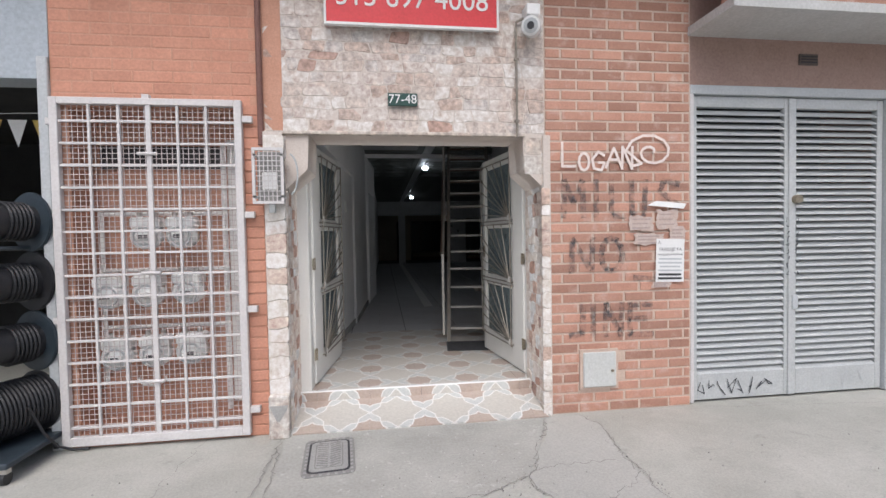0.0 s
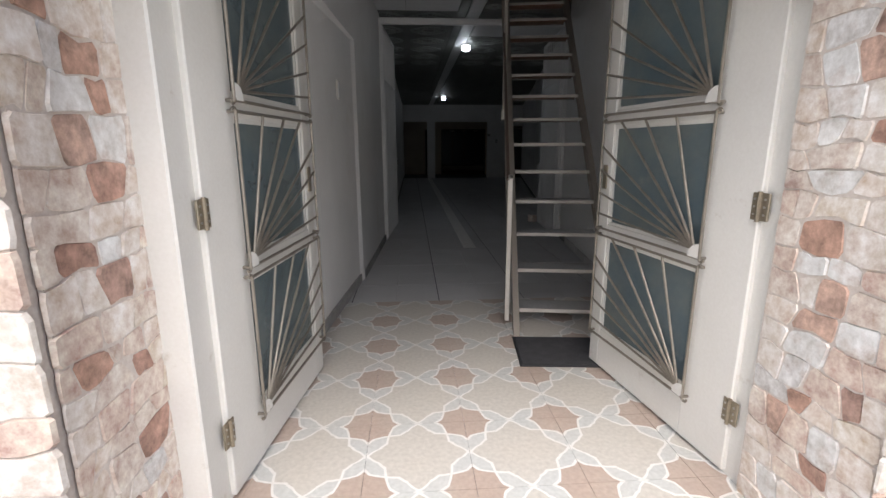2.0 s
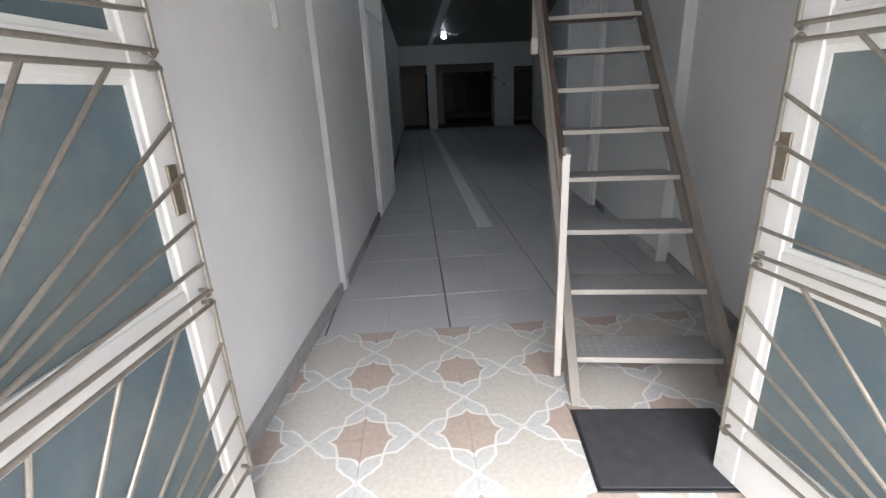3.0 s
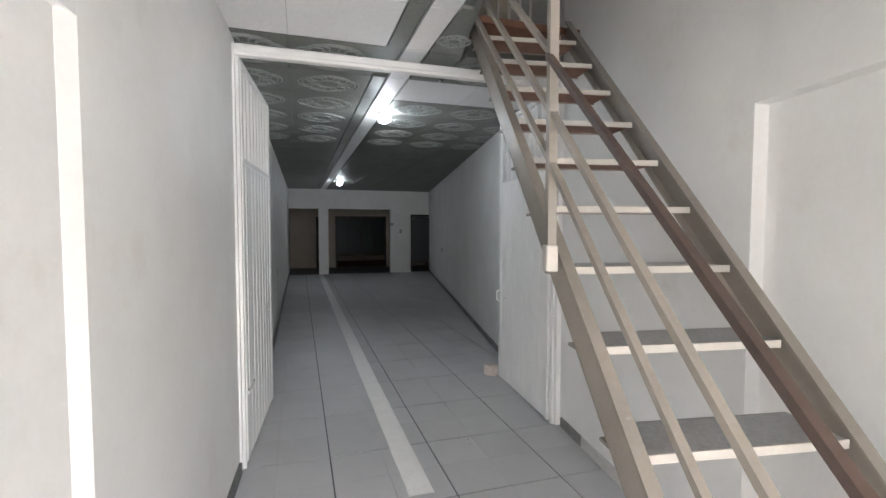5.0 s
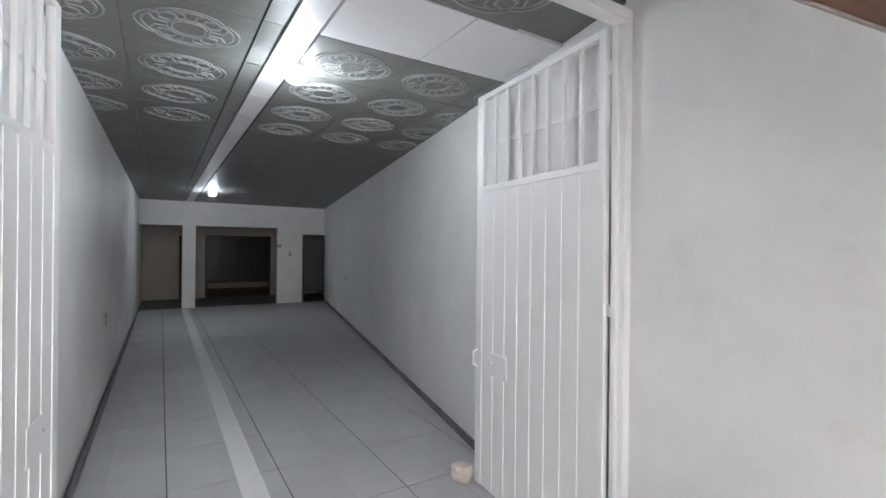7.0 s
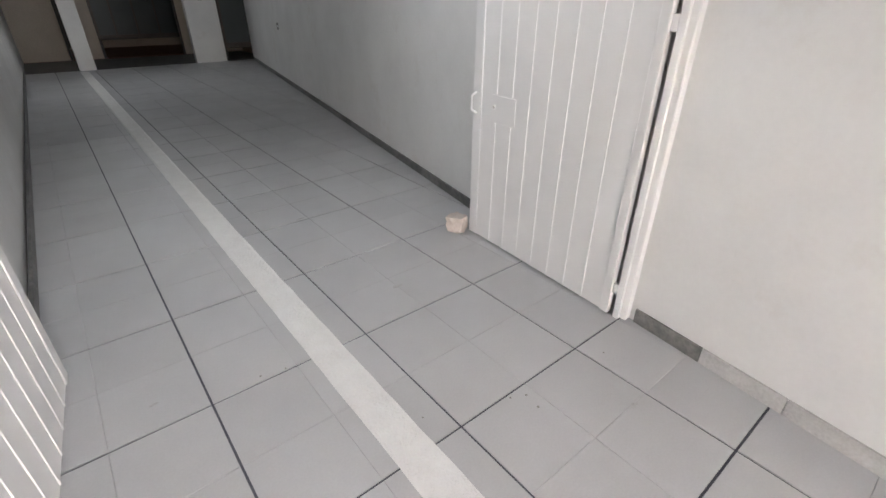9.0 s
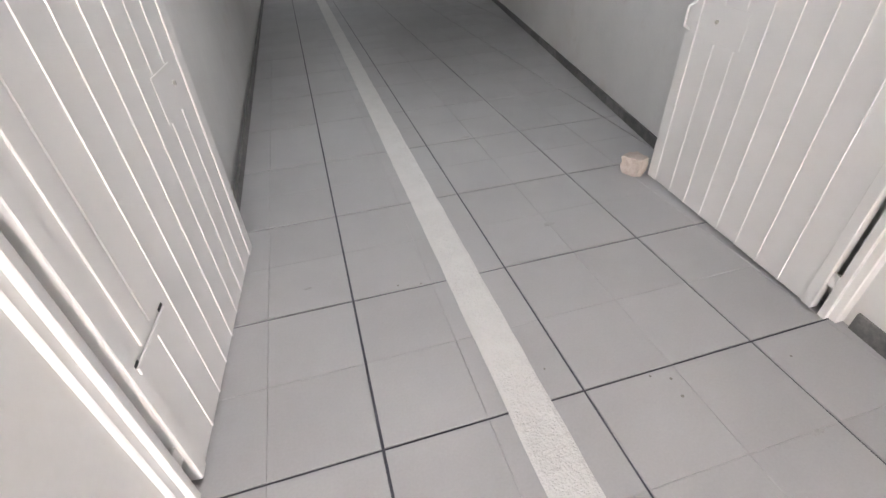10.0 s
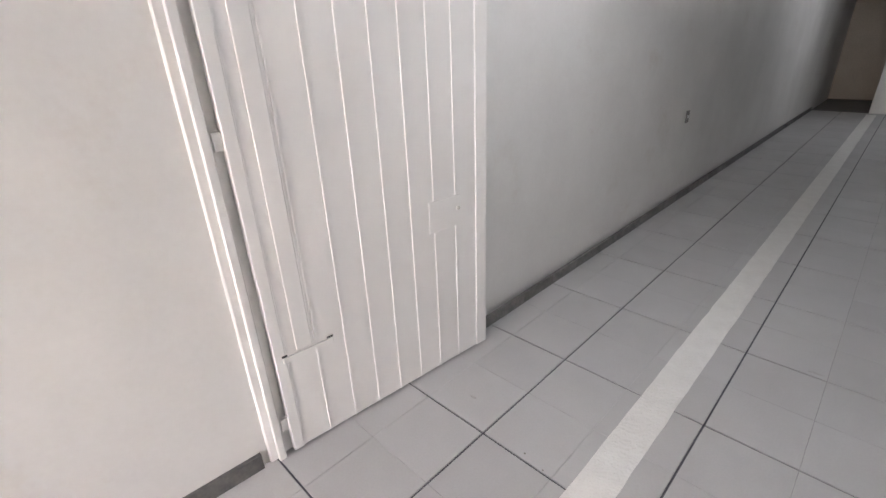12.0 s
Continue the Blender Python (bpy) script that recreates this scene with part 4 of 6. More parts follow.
for i in range(9):
    part("baluster", box(i * 0.1, i * 0.1 + 0.02, 0, 0.02, 0, 0.85), STAIR_PALE, balus)
part("top_rail", box(-0.02, 0.86, -0.005, 0.025, 0.85, 0.88), STAIR_STEEL, balus)

doormat = empty("doormat", "charcoal doormat at the foot of the stairs", "doormat", pose(0.38, -3.66, 0.002, 0, 0, -6))
part("backing", box(0, 0.56, 0, 0.40, 0, 0.006, 0.002), BLACK, doormat, "black rubber backing edge")
part("pile", box(0.012, 0.548, 0.012, 0.388, 0.005, 0.012, 0.003), MAT, doormat)

# ---- white gate ----
gate = empty("gateway", "white enamelled steel gateway across the hall", "gateway", pose(0, 0, 0))
part("upright", box(-0.60, -0.545, -0.03, 0.03, 0, 2.70, 0.004), WHITE_METAL, gate)
part("upright", box(1.735, 1.79, -0.03, 0.03, 0, 2.70, 0.004), WHITE_METAL, gate)
part("crossbar", box(-0.545, 1.735, -0.03, 0.03, 2.63, 2.70, 0.004), WHITE_METAL, gate)
part("stop_strip", box(-0.545, -0.525, 0.0, 0.03, 0.0, 2.63, 0.002), WHITE_METAL, gate)
part("moulding", box(-0.545, 1.735, -0.042, -0.03, 2.65, 2.685, 0.003), WHITE_METAL, gate)
part("stop_strip", box(1.715, 1.735, 0.0, 0.03, 0.0, 2.63, 0.002), WHITE_METAL, gate)


def gate_leaf(hinge, free, side, wicket, label):
    """Ribbed sheet below, open bars above. side: the face seen from the hall's middle."""
    dx, dy = free[0] - hinge[0], free[1] - hinge[1]
    w = math.hypot(dx, dy)
    leaf = empty("gate_leaf", label, "gate", pose(hinge[0], hinge[1], 0, 0, 0, math.degrees(math.atan2(dy, dx))), "gate leaves")
    z0, zp, z1, t = 0.012, 2.0, 2.635, 0.036
    e, ef = 0.045, 0.075
    part("frame_stile", box(0, e, -t / 2, t / 2, z0, z1, 0.003), WHITE_METAL, leaf)
    part("frame_stile", box(w - ef, w, -t / 2, t / 2, z0, z1, 0.003), WHITE_METAL, leaf)
    part("frame_rail", box(e, w - ef, -t / 2, t / 2, z1 - 0.035, z1, 0.003), WHITE_METAL, leaf)
    part("frame_rail", box(e, w - ef, -t / 2, t / 2, zp - 0.02, zp + 0.02, 0.003), WHITE_METAL, leaf)
    n = 8
    step = (w - e - ef) / n
    for i in range(n):
        a, b = e + i * step, e + (i + 1) * step
        spans = [(z0 + 0.004, zp - 0.02)]
        if i in (n - 2, n - 1):
            spans = [(z0 + 0.004, 0.77), (0.93, zp - 0.02)]
        if wicket and i == 1:
            spans = [(z0 + 0.004, 0.455), (0.50, zp - 0.02)]
        sheet = part("sheet", box(a, b, -0.013, 0.013, z0 + 0.004, zp - 0.02), WHITE_METAL, leaf)
        for q0, q1 in spans:
            bm = bmesh.new()
            prof = [(a - 0.006, 0.012), (a - 0.004, 0.0162), (a + 0.004, 0.0162), (a + 0.006, 0.012)]
            pts = [(x, side * y) for x, y in prof]
            add_prism(bm, pts if side < 0 else pts[::-1], q0, q1)
            part("rib", bm, WHITE_METAL, sheet)
        if i:
            part("bar", box(a - 0.009, a + 0.009, -0.009, 0.009, zp + 0.02, z1 - 0.035), WHITE_METAL, leaf)
    # plain plate where the lock sits
    part("lock_cover", box(w - ef - 2.25 * step, w - ef - 0.75 * step, side * 0.0125, side * 0.0155, 0.775, 0.925, 0.001), WHITE_METAL, leaf, "flat white plate over the lock")
    part("keyhole", bmesh_rods([((w - ef - 0.9 * step, side * 0.015, 0.86), (w - ef - 0.9 * step, side * 0.021, 0.86))], 0.009, 12), CHROME, leaf, "small metal lock cylinder")
    if not wicket:
        part("pull_handle", bmesh_rods([((w - 0.03, side * 0.018, 0.80), (w - 0.022, side * 0.05, 0.82)), ((w - 0.022, side * 0.05, 0.82), (w - 0.022, side * 0.05, 0.90)), ((w - 0.022, side * 0.05, 0.90), (w - 0.03, side * 0.018, 0.92))], 0.006), WHITE_METAL, leaf)
    for zz in (0.16, 1.32, 2.45):
        part("hinge", box(-0.028, 0.002, -0.006, 0.006, zz - 0.03, zz + 0.03, 0.002), WHITE_METAL, leaf)
    if wicket:
        # foot of the pass door let into the leaf: a bar with a dark slot over it
        part("sill_bar", box(0.03, e + 1.55 * step, side * 0.0175, side * 0.024, 0.455, 0.480, 0.002), WHITE_METAL, leaf)
        # the slot's shade is a pair of thin near-black strips on the face
        for q0, q1 in ((0.028, 0.05), (e + 1.35 * step, e + 1.57 * step)):
            part("slot", box(q0, q1, side * 0.0175, side * 0.0195, 0.480, 0.489), SHADE_BLACK, leaf, "near-black strip for the shade in a slot over the sill bar")
        part("cover_strip", box(e + 0.35 * step, e + 0.85 * step, side * 0.0125, side * 0.019, 0.49, zp - 0.03, 0.002), WHITE_METAL, leaf)
    part("brace", box(e, w - ef, -side * 0.017 - 0.006, -side * 0.017 + 0.006, 2.28, 2.31), WHITE_METAL, leaf)
    return leaf


gate_leaf((1.722, 0.056), (1.815, 1.19), 1, False, "white ribbed steel gate leaf propped open by a stone")
gate_leaf((-0.537, 0.068), (-0.440, 1.225), -1, True, "white ribbed steel gate leaf folded back on the wall")

rnd = random.Random(8)
bm = bmesh.new()
bmesh.ops.create_icosphere(bm, subdivisions=3, radius=0.088)
for v in bm.verts:
    v.co = Vector((max(-0.052, min(0.05, v.co.x)), max(-0.055, min(0.058, v.co.y)), max(-0.05, min(0.056, v.co.z)))) * (1 + 0.18 * noise.noise(v.co * 30))
lowest = min(v.co.z for v in bm.verts)
stone_ob = part("door_stop_stone", bm, BRICK_BIT)
stone_ob.matrix_world = pose(1.742, 1.250, -lowest, 0, 0, 25)
tagged(stone_ob, "pale broken brick propping the gate leaf", "brick")

# ---- ceiling lamps ----
def ceiling_lamp(x, y, watts):
    top = CEIL - 0.008
    lamp = empty("ceiling_lamp", "small round white ceiling lamp, lit", "lamp", pose(x, y, top), "hall ceiling lamps")
    bm = bmesh.new()
    add_rod(bm, (0, 0, -0.028), (0, 0, 0), 0.075, 24, 0.085)
    part("lamp_base", bm, WHITE_PANEL, lamp)
    bm = bmesh.new()
    bmesh.ops.create_uvsphere(bm, u_segments=20, v_segments=12, radius=0.07)
    for v in bm.verts:
        v.co.z = v.co.z * 0.7 - 0.062
    part("bulb", bm, BULB, lamp, "glowing white bulb", smooth=True)
    ld = bpy.data.lights.new("bulb_light", "POINT")
    ld.energy, ld.shadow_soft_size, ld.color = watts, 0.06, (0.92, 0.97, 1.0)
    lo = new("bulb_light", ld)
    lo.location = (x, y, top - 0.30)


ceiling_lamp(0.68, 1.62, LAMP_W)
ceiling_lamp(0.86, 9.2, LAMP_W * 0.55)


# ---- small fittings ----
def wall_plate(name, m, w, h, label, rockers=2, mat=CREAM):
    ob = empty(name, label, "switch", m)
    part("plate", box(-w / 2, w / 2, -0.009, 0, -h / 2, h / 2, 0.002), mat, ob)
    for i in range(rockers):
        zc = (i - (rockers - 1) / 2) * h / (rockers + 0.6)
        part("rocker", box(-w * 0.25, w * 0.25, -0.013, -0.008, zc - h * 0.13, zc + h * 0.13, 0.001), WHITE_PANEL, ob)
    return ob


wall_plate("light_switch", pose(-0.727, -2.42, 1.60, 0, 0, 84.3), 0.075, 0.13, "cream light switch on the recessed wall", 3)
wall_plate("light_switch", pose(2.82, YE, 1.63), 0.11, 0.08, "small grimy switch on the far wall", 1, DIRT_IRON)
wall_plate("wall_socket", pose(3.12, YE, 1.40), 0.075, 0.12, "small grimy socket on the far wall", 1, DIRT_IRON)
wall_plate("wall_socket", pose(-0.509, 4.3, 0.86, 0, 0, 90), 0.07, 0.11, "dark-edged wall socket in the long hall", 1, DIRT_IRON)
wall_plate("wall_socket", pose(xr(8.1) - 0.002, 8.1, 0.95, 0, 0, -79), 0.07, 0.11, "small grimy wall socket on the askew wall", 1, DIRT_IRON)

# dark doors of the back rooms
def dark_door(x0, x1, y, z1, panes, label):
    d = empty("back_door", label, "door", pose((x0 + x1) / 2, y, 0.012))
    h = (x1 - x0) / 2
    z1 -= 0.012
    part("frame_side", box(-h, -h + 0.05, -0.03, 0.03, 0, z1), DARK_WOOD, d)
    part("frame_side", box(h - 0.05, h, -0.03, 0.03, 0, z1), DARK_WOOD, d)
    part("frame_top", box(-h + 0.05, h - 0.05, -0.03, 0.03, z1 - 0.06, z1), DARK_WOOD, d)
    if panes:
        w = (2 * h - 0.1) / panes
        for i in range(panes):
            a = -h + 0.05 + i * w
            part("mullion", box(a - 0.02, a + 0.02, -0.025, 0.025, 0.35, z1 - 0.06), DARK_WOOD, d)
            bm = bmesh.new()
            arc = [(a + w / 2 + (w / 2 - 0.02) * math.cos(q), z1 - 0.17 + 0.1 * math.sin(q)) for q in [math.pi * k / 10 for k in range(11)]]
            add_prism(bm, [(a + 0.02, 0.4), (a + w - 0.02, 0.4)] + arc, -0.004, 0.004, Matrix.Rotation(radians(90), 4, "X"))
            part("pane", bm, DARK_GLASS, d, "smoky arched glass pane")
        part("lower_panel", box(-h + 0.05, h - 0.05, -0.02, 0.02, 0.28, 0.4), DARK_WOOD, d)
    return d


dark_door(1.13, 3.04, 14.42, 1.94, 0, "dark wooden frame of the back opening")
dark_door(1.20, 3.6, 16.9, 2.05, 4, "dark glazed wooden partition with arched panes")
dark_door(0.43, 0.79, 14.42, 1.91, 1, "narrow dark door in the back room")
dark_door(3.475, 4.215, YE + 0.05, 1.965, 1, "dark wooden corner door with a smoky pane")
# ---- meter cage and gas meters ----
cage = empty("meter_cage", "pinkish-white steel cage door over the gas meters", "cage", pose(0, YF - 0.03, 0))
CX0, CX1, CZ0, CZ1 = -2.385, -1.20, -0.14, 2.155
for x0, x1, z0, z1 in ((CX0, CX0 + 0.05, CZ0, CZ1), (CX1 - 0.05, CX1, CZ0, CZ1), (CX0 + 0.05, CX1 - 0.05, CZ1 - 0.045, CZ1), (CX0 + 0.05, CX1 - 0.05, CZ0, CZ0 + 0.06)):
    part("outer_bar", box(x0, x1, -0.02, 0.025, z0, z1, 0.004), CAGE, cage)
ix0, ix1, iz0, iz1 = CX0 + 0.05, CX1 - 0.05, CZ0 + 0.06, CZ1 - 0.045
for i in range(1, 6):
    x = ix0 + (ix1 - ix0) * i / 6
    w = 0.016 if i == 3 else 0.008
    part("upright", box(x - w, x + w, -0.014, 0.006, iz0, iz1, 0.002), CAGE, cage)
rows = [iz1 - 0.107 - 0.1445 * k for k in range(15)]
for z in rows:
    part("crossbar", box(ix0, ix1, -0.010, 0.010, z - 0.008, z + 0.008, 0.002), CAGE, cage)
bm = bmesh.new()
n = 32
for i in range(1, n):
    x = ix0 + (ix1 - ix0) * i / n
    add_box(bm, x - 0.002, x + 0.002, 0.012, 0.015, iz0, iz1)
m_ = 63
for i in range(1, m_):
    z = iz0 + (iz1 - iz0) * i / m_
    add_box(bm, ix0, ix1, 0.0155, 0.0185, z - 0.002, z + 0.002)
part("wire_mesh", bm, WIRE, cage, "fine galvanised wire mesh")
for x, z in ((CX1, 2.03), (CX1, 1.38), (CX1, 0.73), (CX1, 0.03)):
    part("fixing_lug", box(x - 0.005, x + 0.065, -0.008, 0.03, z - 0.022, z + 0.022, 0.003), CAGE, cage)
for x, z in ((CX0, 2.0), (CX0, 1.38), (CX0, 0.7)):
    part("fixing_lug", box(x - 0.03, x + 0.005, -0.008, 0.03, z - 0.022, z + 0.022, 0.003), CAGE, cage)
part("fixing_lug", box(-1.83, -1.785, -0.008, 0.03, CZ1 - 0.004, CZ1 + 0.03, 0.003), CAGE, cage)
for z in (1.79, 1.0, 0.27):
    part("latch", bmesh_rods([((-1.86, -0.02, z), (-1.74, -0.02, z))], 0.011), CAGE, cage)


def gas_meter(x, z):
    g = empty("gas_meter", "pale grey household gas meter behind the cage", "gas meter", pose(x, YF + 0.09, z), "gas meters")
    bm = bmesh.new()
    add_rod(bm, (0, -0.055, 0), (0, 0.055, 0), 0.098, 24)
    for v in bm.verts:
        v.co.z *= 0.95
    bmesh.ops.bevel(bm, geom=[e for e in bm.edges if abs(e.verts[0].co.y - e.verts[1].co.y) < 0.001], offset=0.018, segments=2, affect="EDGES")
    part("body", bm, METER, g, smooth=True)
    part("top_housing", box(-0.095, 0.095, -0.055, 0.055, 0.05, 0.125, 0.012), METER, g)
    bm = bmesh.new()
    ring = [(0.068 * math.cos(q), -0.058, 0.068 * math.sin(q) - 0.01) for q in [2 * math.pi * k / 20 for k in range(21)]]
    for p, q in zip(ring, ring[1:]):
        add_rod(bm, p, q, 0.007, 6)
    part("dial_ring", bm, GREY_METAL, g)
    ix = part("index_box", box(-0.045, 0.045, -0.075, -0.05, -0.03, 0.015, 0.005), METER, g)
    part("dial_window", box(-0.032, 0.032, -0.079, -0.075, -0.02, 0.005), INK, ix, "dark reading window")
    for dx in (-0.05, 0.05):
        part("union", bmesh_rods([((dx, 0, 0.11), (dx, 0, 0.16))], 0.018, 12), CHROME, g)
    return g


first = gas_meter(-1.88, 1.25)
for x, z in ((-1.65, 1.25), (-2.13, 0.845), (-1.88, 0.85), (-1.62, 0.86), (-2.09, 0.42), (-1.85, 0.43), (-1.61, 0.44)):
    copy_thing(first, pose(x, YF + 0.09, z))
# niche brick colour, darkened to carry the recess's shade
NICHE_SHADE = mottled("shade_darkened_niche_brick", (0.27, 0.205, 0.18), (0.2, 0.155, 0.14), 0.85, 5, 60, 0.4)
pipes = empty("gas_pipes", "grey gas pipes fixed in the meter niche", "pipes", pose(0, YF + 0.27, 0))
for z in (1.41, 1.00, 0.59):
    part("header_pipe", bmesh_rods([((-2.28, -0.02, z), (-1.4, -0.02, z))], 0.014, 10), METER, pipes)
part("riser_pipe", bmesh_rods([((-1.42, -0.02, -0.05), (-1.42, -0.02, 1.9))], 0.016, 10), METER, pipes)
part("riser_pipe", bmesh_rods([((-2.26, -0.02, 0.2), (-2.26, -0.02, 1.42))], 0.014, 10), METER, pipes)
part("end_board", box(-1.40, -1.26, 0.005, 0.03, 0.0, 1.95), METER, pipes, "pale board at the niche side")
# sheet over the back wall, shade of the recess in its colour
part("back_lining", box(-2.298, -1.242, 0.032, 0.036, -0.078, 2.098), NICHE_SHADE, pipes, "brick at the back of the niche, darkened brown for shade")
# near-black sheet paints the shade of a slot under the niche top
part("shade_strip", box(-2.27, -1.42, 0.008, 0.028, 1.74, 1.90), SHADE_BLACK, pipes, "near-black sheet for the shade of a slot atop the niche")
coil = [(-1.93 + 0.09 * math.cos(q), -0.06, 0.235 + 0.06 * math.sin(q)) for q in [math.pi * (1 + k / 12) for k in range(13)]]
hose = empty("loose_hose", "pale loose hose hanging below the meters", "hose", pose(0, YF + 0.25, 0))
part("hose_loop", bmesh_rods(list(zip(coil, coil[1:])), 0.011), METER, hose)

# small caged electricity meter on the pilaster
em = empty("electricity_meter", "caged electricity meter box on the stone pilaster", "meter box", pose(-1.01, YF - 0.046, 1.63))
part("back_box", box(-0.085, 0.085, -0.05, 0.0, -0.17, 0.17, 0.006), DIRT_IRON, em)
bm = bmesh.new()
for x0, x1, z0, z1 in ((-0.1, -0.082, -0.185, 0.185), (0.082, 0.1, -0.185, 0.185), (-0.082, 0.082, 0.167, 0.185), (-0.082, 0.082, -0.185, -0.167)):
    add_box(bm, x0, x1, -0.12, -0.10, z0, z1)
part("cage_frame", bm, CAGE, em)
for i in range(1, 6):
    part("cage_wire", box(-0.082 + i * 0.0273 - 0.0025, -0.082 + i * 0.0273 + 0.0025, -0.112, -0.108, -0.167, 0.167), CAGE, em)
for i in range(1, 10):
    part("cage_wire", box(-0.082, 0.082, -0.107, -0.103, -0.167 + i * 0.0334 - 0.0025, -0.167 + i * 0.0334 + 0.0025), CAGE, em)
part("dial", box(-0.05, 0.05, -0.07, -0.05, -0.09, 0.03, 0.006), PAPER, em, "white meter face")
for sx in (-0.09, 0.09):
    part("side_rail", box(sx - 0.008, sx + 0.008, -0.12, -0.002, 0.13, 0.145), CAGE, em)
    part("side_rail", box(sx - 0.008, sx + 0.008, -0.12, -0.002, -0.145, -0.13), CAGE, em)
part("foot_bracket", box(-0.02, 0.02, -0.03, 0.0, -0.24, -0.17, 0.003), GREY_METAL, em)
loopc = [(0.12 + 0.055 * math.cos(q), -0.03, 0.02 + 0.14 * math.sin(q)) for q in [-1.4 + 2.8 * k / 12 for k in range(13)]]
part("cable_loop", bmesh_rods(list(zip(loopc, loopc[1:])), 0.006), GREY_METAL, em, "grey cable looping beside the box")

# ---- sign, number plate, camera, pipes ----
sign = empty("phone_sign", "red metal sign with a white telephone number", "sign", pose(-0.02, YF - 0.05, 2.95))
part("panel", box(-0.60, 0.60, -0.012, 0.012, -0.25, 0.25, 0.003), RED, sign)
bm = bmesh.new()
for x0, x1, z0, z1 in ((-0.615, 0.615, -0.268, -0.25), (-0.615, 0.615, 0.25, 0.268), (-0.615, -0.60, -0.25, 0.25), (0.60, 0.615, -0.25, 0.25)):
    add_box(bm, x0, x1, -0.016, 0.016, z0, z1)
part("border", bm, PAPER, sign, "white sign border")
text_mesh("315 697 4008", 0.195, PAPER, "lettering", sign, pose(-0.02, YF - 0.065, 2.875))
part("bracket", box(-0.5, -0.47, 0.012, 0.06, -0.1, 0.1), GREY_METAL, sign)
part("bracket", box(0.47, 0.5, 0.012, 0.06, -0.1, 0.1), GREY_METAL, sign)
plate = empty("house_number_plate", "dark green enamel house number plate", "number plate", pose(-0.105, YF - 0.016, 2.19))
part("plate", box(-0.105, 0.105, -0.004, 0.012, -0.045, 0.045, 0.003), GREEN_PLATE, plate)
text_mesh("77-48", 0.088, PAPER, "lettering", plate, pose(-0.105, YF - 0.022, 2.19))
sc = empty("security_camera", "white security camera under a small junction box", "camera", pose(0.83, YF - 0.02, 2.70))
part("junction_box", box(-0.04, 0.06, -0.09, 0.03, 0.09, 0.17, 0.006), PAPER, sc)
part("bracket", bmesh_rods([((0, -0.05, 0.095), (-0.01, -0.09, 0.04))], 0.014, 10), PAPER, sc)
hd = part("housing", bmesh_rods([((0.035, 0.02, 0.035), (-0.03, -0.14, -0.015))], 0.066, 20), PAPER, sc, smooth=False)
part("lens_ring", bmesh_rods([((-0.03, -0.14, -0.015), (-0.034, -0.15, -0.018))], 0.05, 20), GREY_METAL, hd)
part("lens", bmesh_rods([((-0.034, -0.15, -0.018), (-0.037, -0.157, -0.02))], 0.026, 16), INK, hd, "black lens")
conduit = empty("wall_conduit", "thin tan conduit down the stone wall", "conduit", pose(0.735, YF - 0.02, 1.95))
part("pipe", bmesh_rods([((0, 0, -0.02), (0, 0, 0.82)), ((0, 0, 0.82), (0.08, 0, 0.86))], 0.009), GRILLE, conduit)
for z in (0.1, 0.55):
    part("clip", box(-0.016, 0.016, -0.011, 0.012, z - 0.008, z + 0.008), GRILLE, conduit)
down = empty("drain_pipe", "rusty brown drain pipe where brick meets stone", "pipe", pose(-1.085, YF - 0.012, 1.86))
part("pipe", bmesh_rods([((0, 0, 0), (0, 0, 1.4))], 0.02, 12), mottled("rusty_pipe", (0.2, 0.1, 0.08), (0.14, 0.07, 0.06), 0.7, 8, 60, 0.3), down)
block = part("corner_stone_block", box(-0.068, 0.068, -0.035, 0.03, 0, 0.30, 0.008), STONE_PALE)
block.location = (-1.0, YF - 0.055, G)
tagged(block, "pale chipped stone block with a dark wedge-shaped chip", "stone block")
bm = bmesh.new()
add_prism(bm, [(-0.062, 0.235), (0.062, 0.235), (0.052, 0.20), (0.005, 0.125), (-0.012, 0.125)], 0.0, 0.006, Matrix.Translation((0, -0.034, 0)) @ Matrix.Rotation(radians(90), 4, "X"))
part("dark_chip", bm, IRON, block, "dark grey wedge-shaped chip")

# ---- gas box cover, papers, graffiti ----
GBOX = mottled("pale_grey_box_enamel", (0.58, 0.59, 0.57), (0.52, 0.53, 0.51), 0.45, 5, 60, 0.08)
gbx = empty("gas_box", "pale grey steel gas box cover in the brick wall", "box cover", pose(1.365, YF - 0.012, 0.165))
part("surround", box(-0.155, 0.155, -0.002, 0.02, -0.155, 0.155), MORTAR, gbx, "cement surround")
part("cover", box(-0.132, 0.132, -0.018, 0.0, -0.135, 0.135, 0.006), GBOX, gbx)
part("lock", bmesh_rods([((0.10, -0.018, -0.01), (0.10, -0.026, -0.01))], 0.011, 12), BRASS, gbx)
poster = empty("job_poster", "white printed paper poster glued to the brick", "poster", pose(1.955, YF - 0.0145, 0.99, 0, 1.5, 0))
part("sheet", box(-0.118, 0.118, -0.001, 0.001, -0.168, 0.168), PAPER, poster)
for txt, dz, sz in (("TRABAJE YA", 0.085, 0.036), ("MAQUINA PLANA", 0.045, 0.026), ("A", 0.14, 0.034)):
    text_mesh(txt, sz, INK, "lettering", poster, pose(1.955 if len(txt) > 1 else 1.865, YF - 0.0162, 0.99 + dz), 0.0003)
for k, w in enumerate((0.19, 0.2, 0.17, 0.2, 0.19, 0.2)):
    z = 0.012 - k * 0.03
    part("text_line", box(-w / 2, w / 2, -0.0022, -0.001, z - 0.007 - (0.004 if k > 3 else 0), z + 0.006), INK if k > 3 else GREY_METAL, poster)
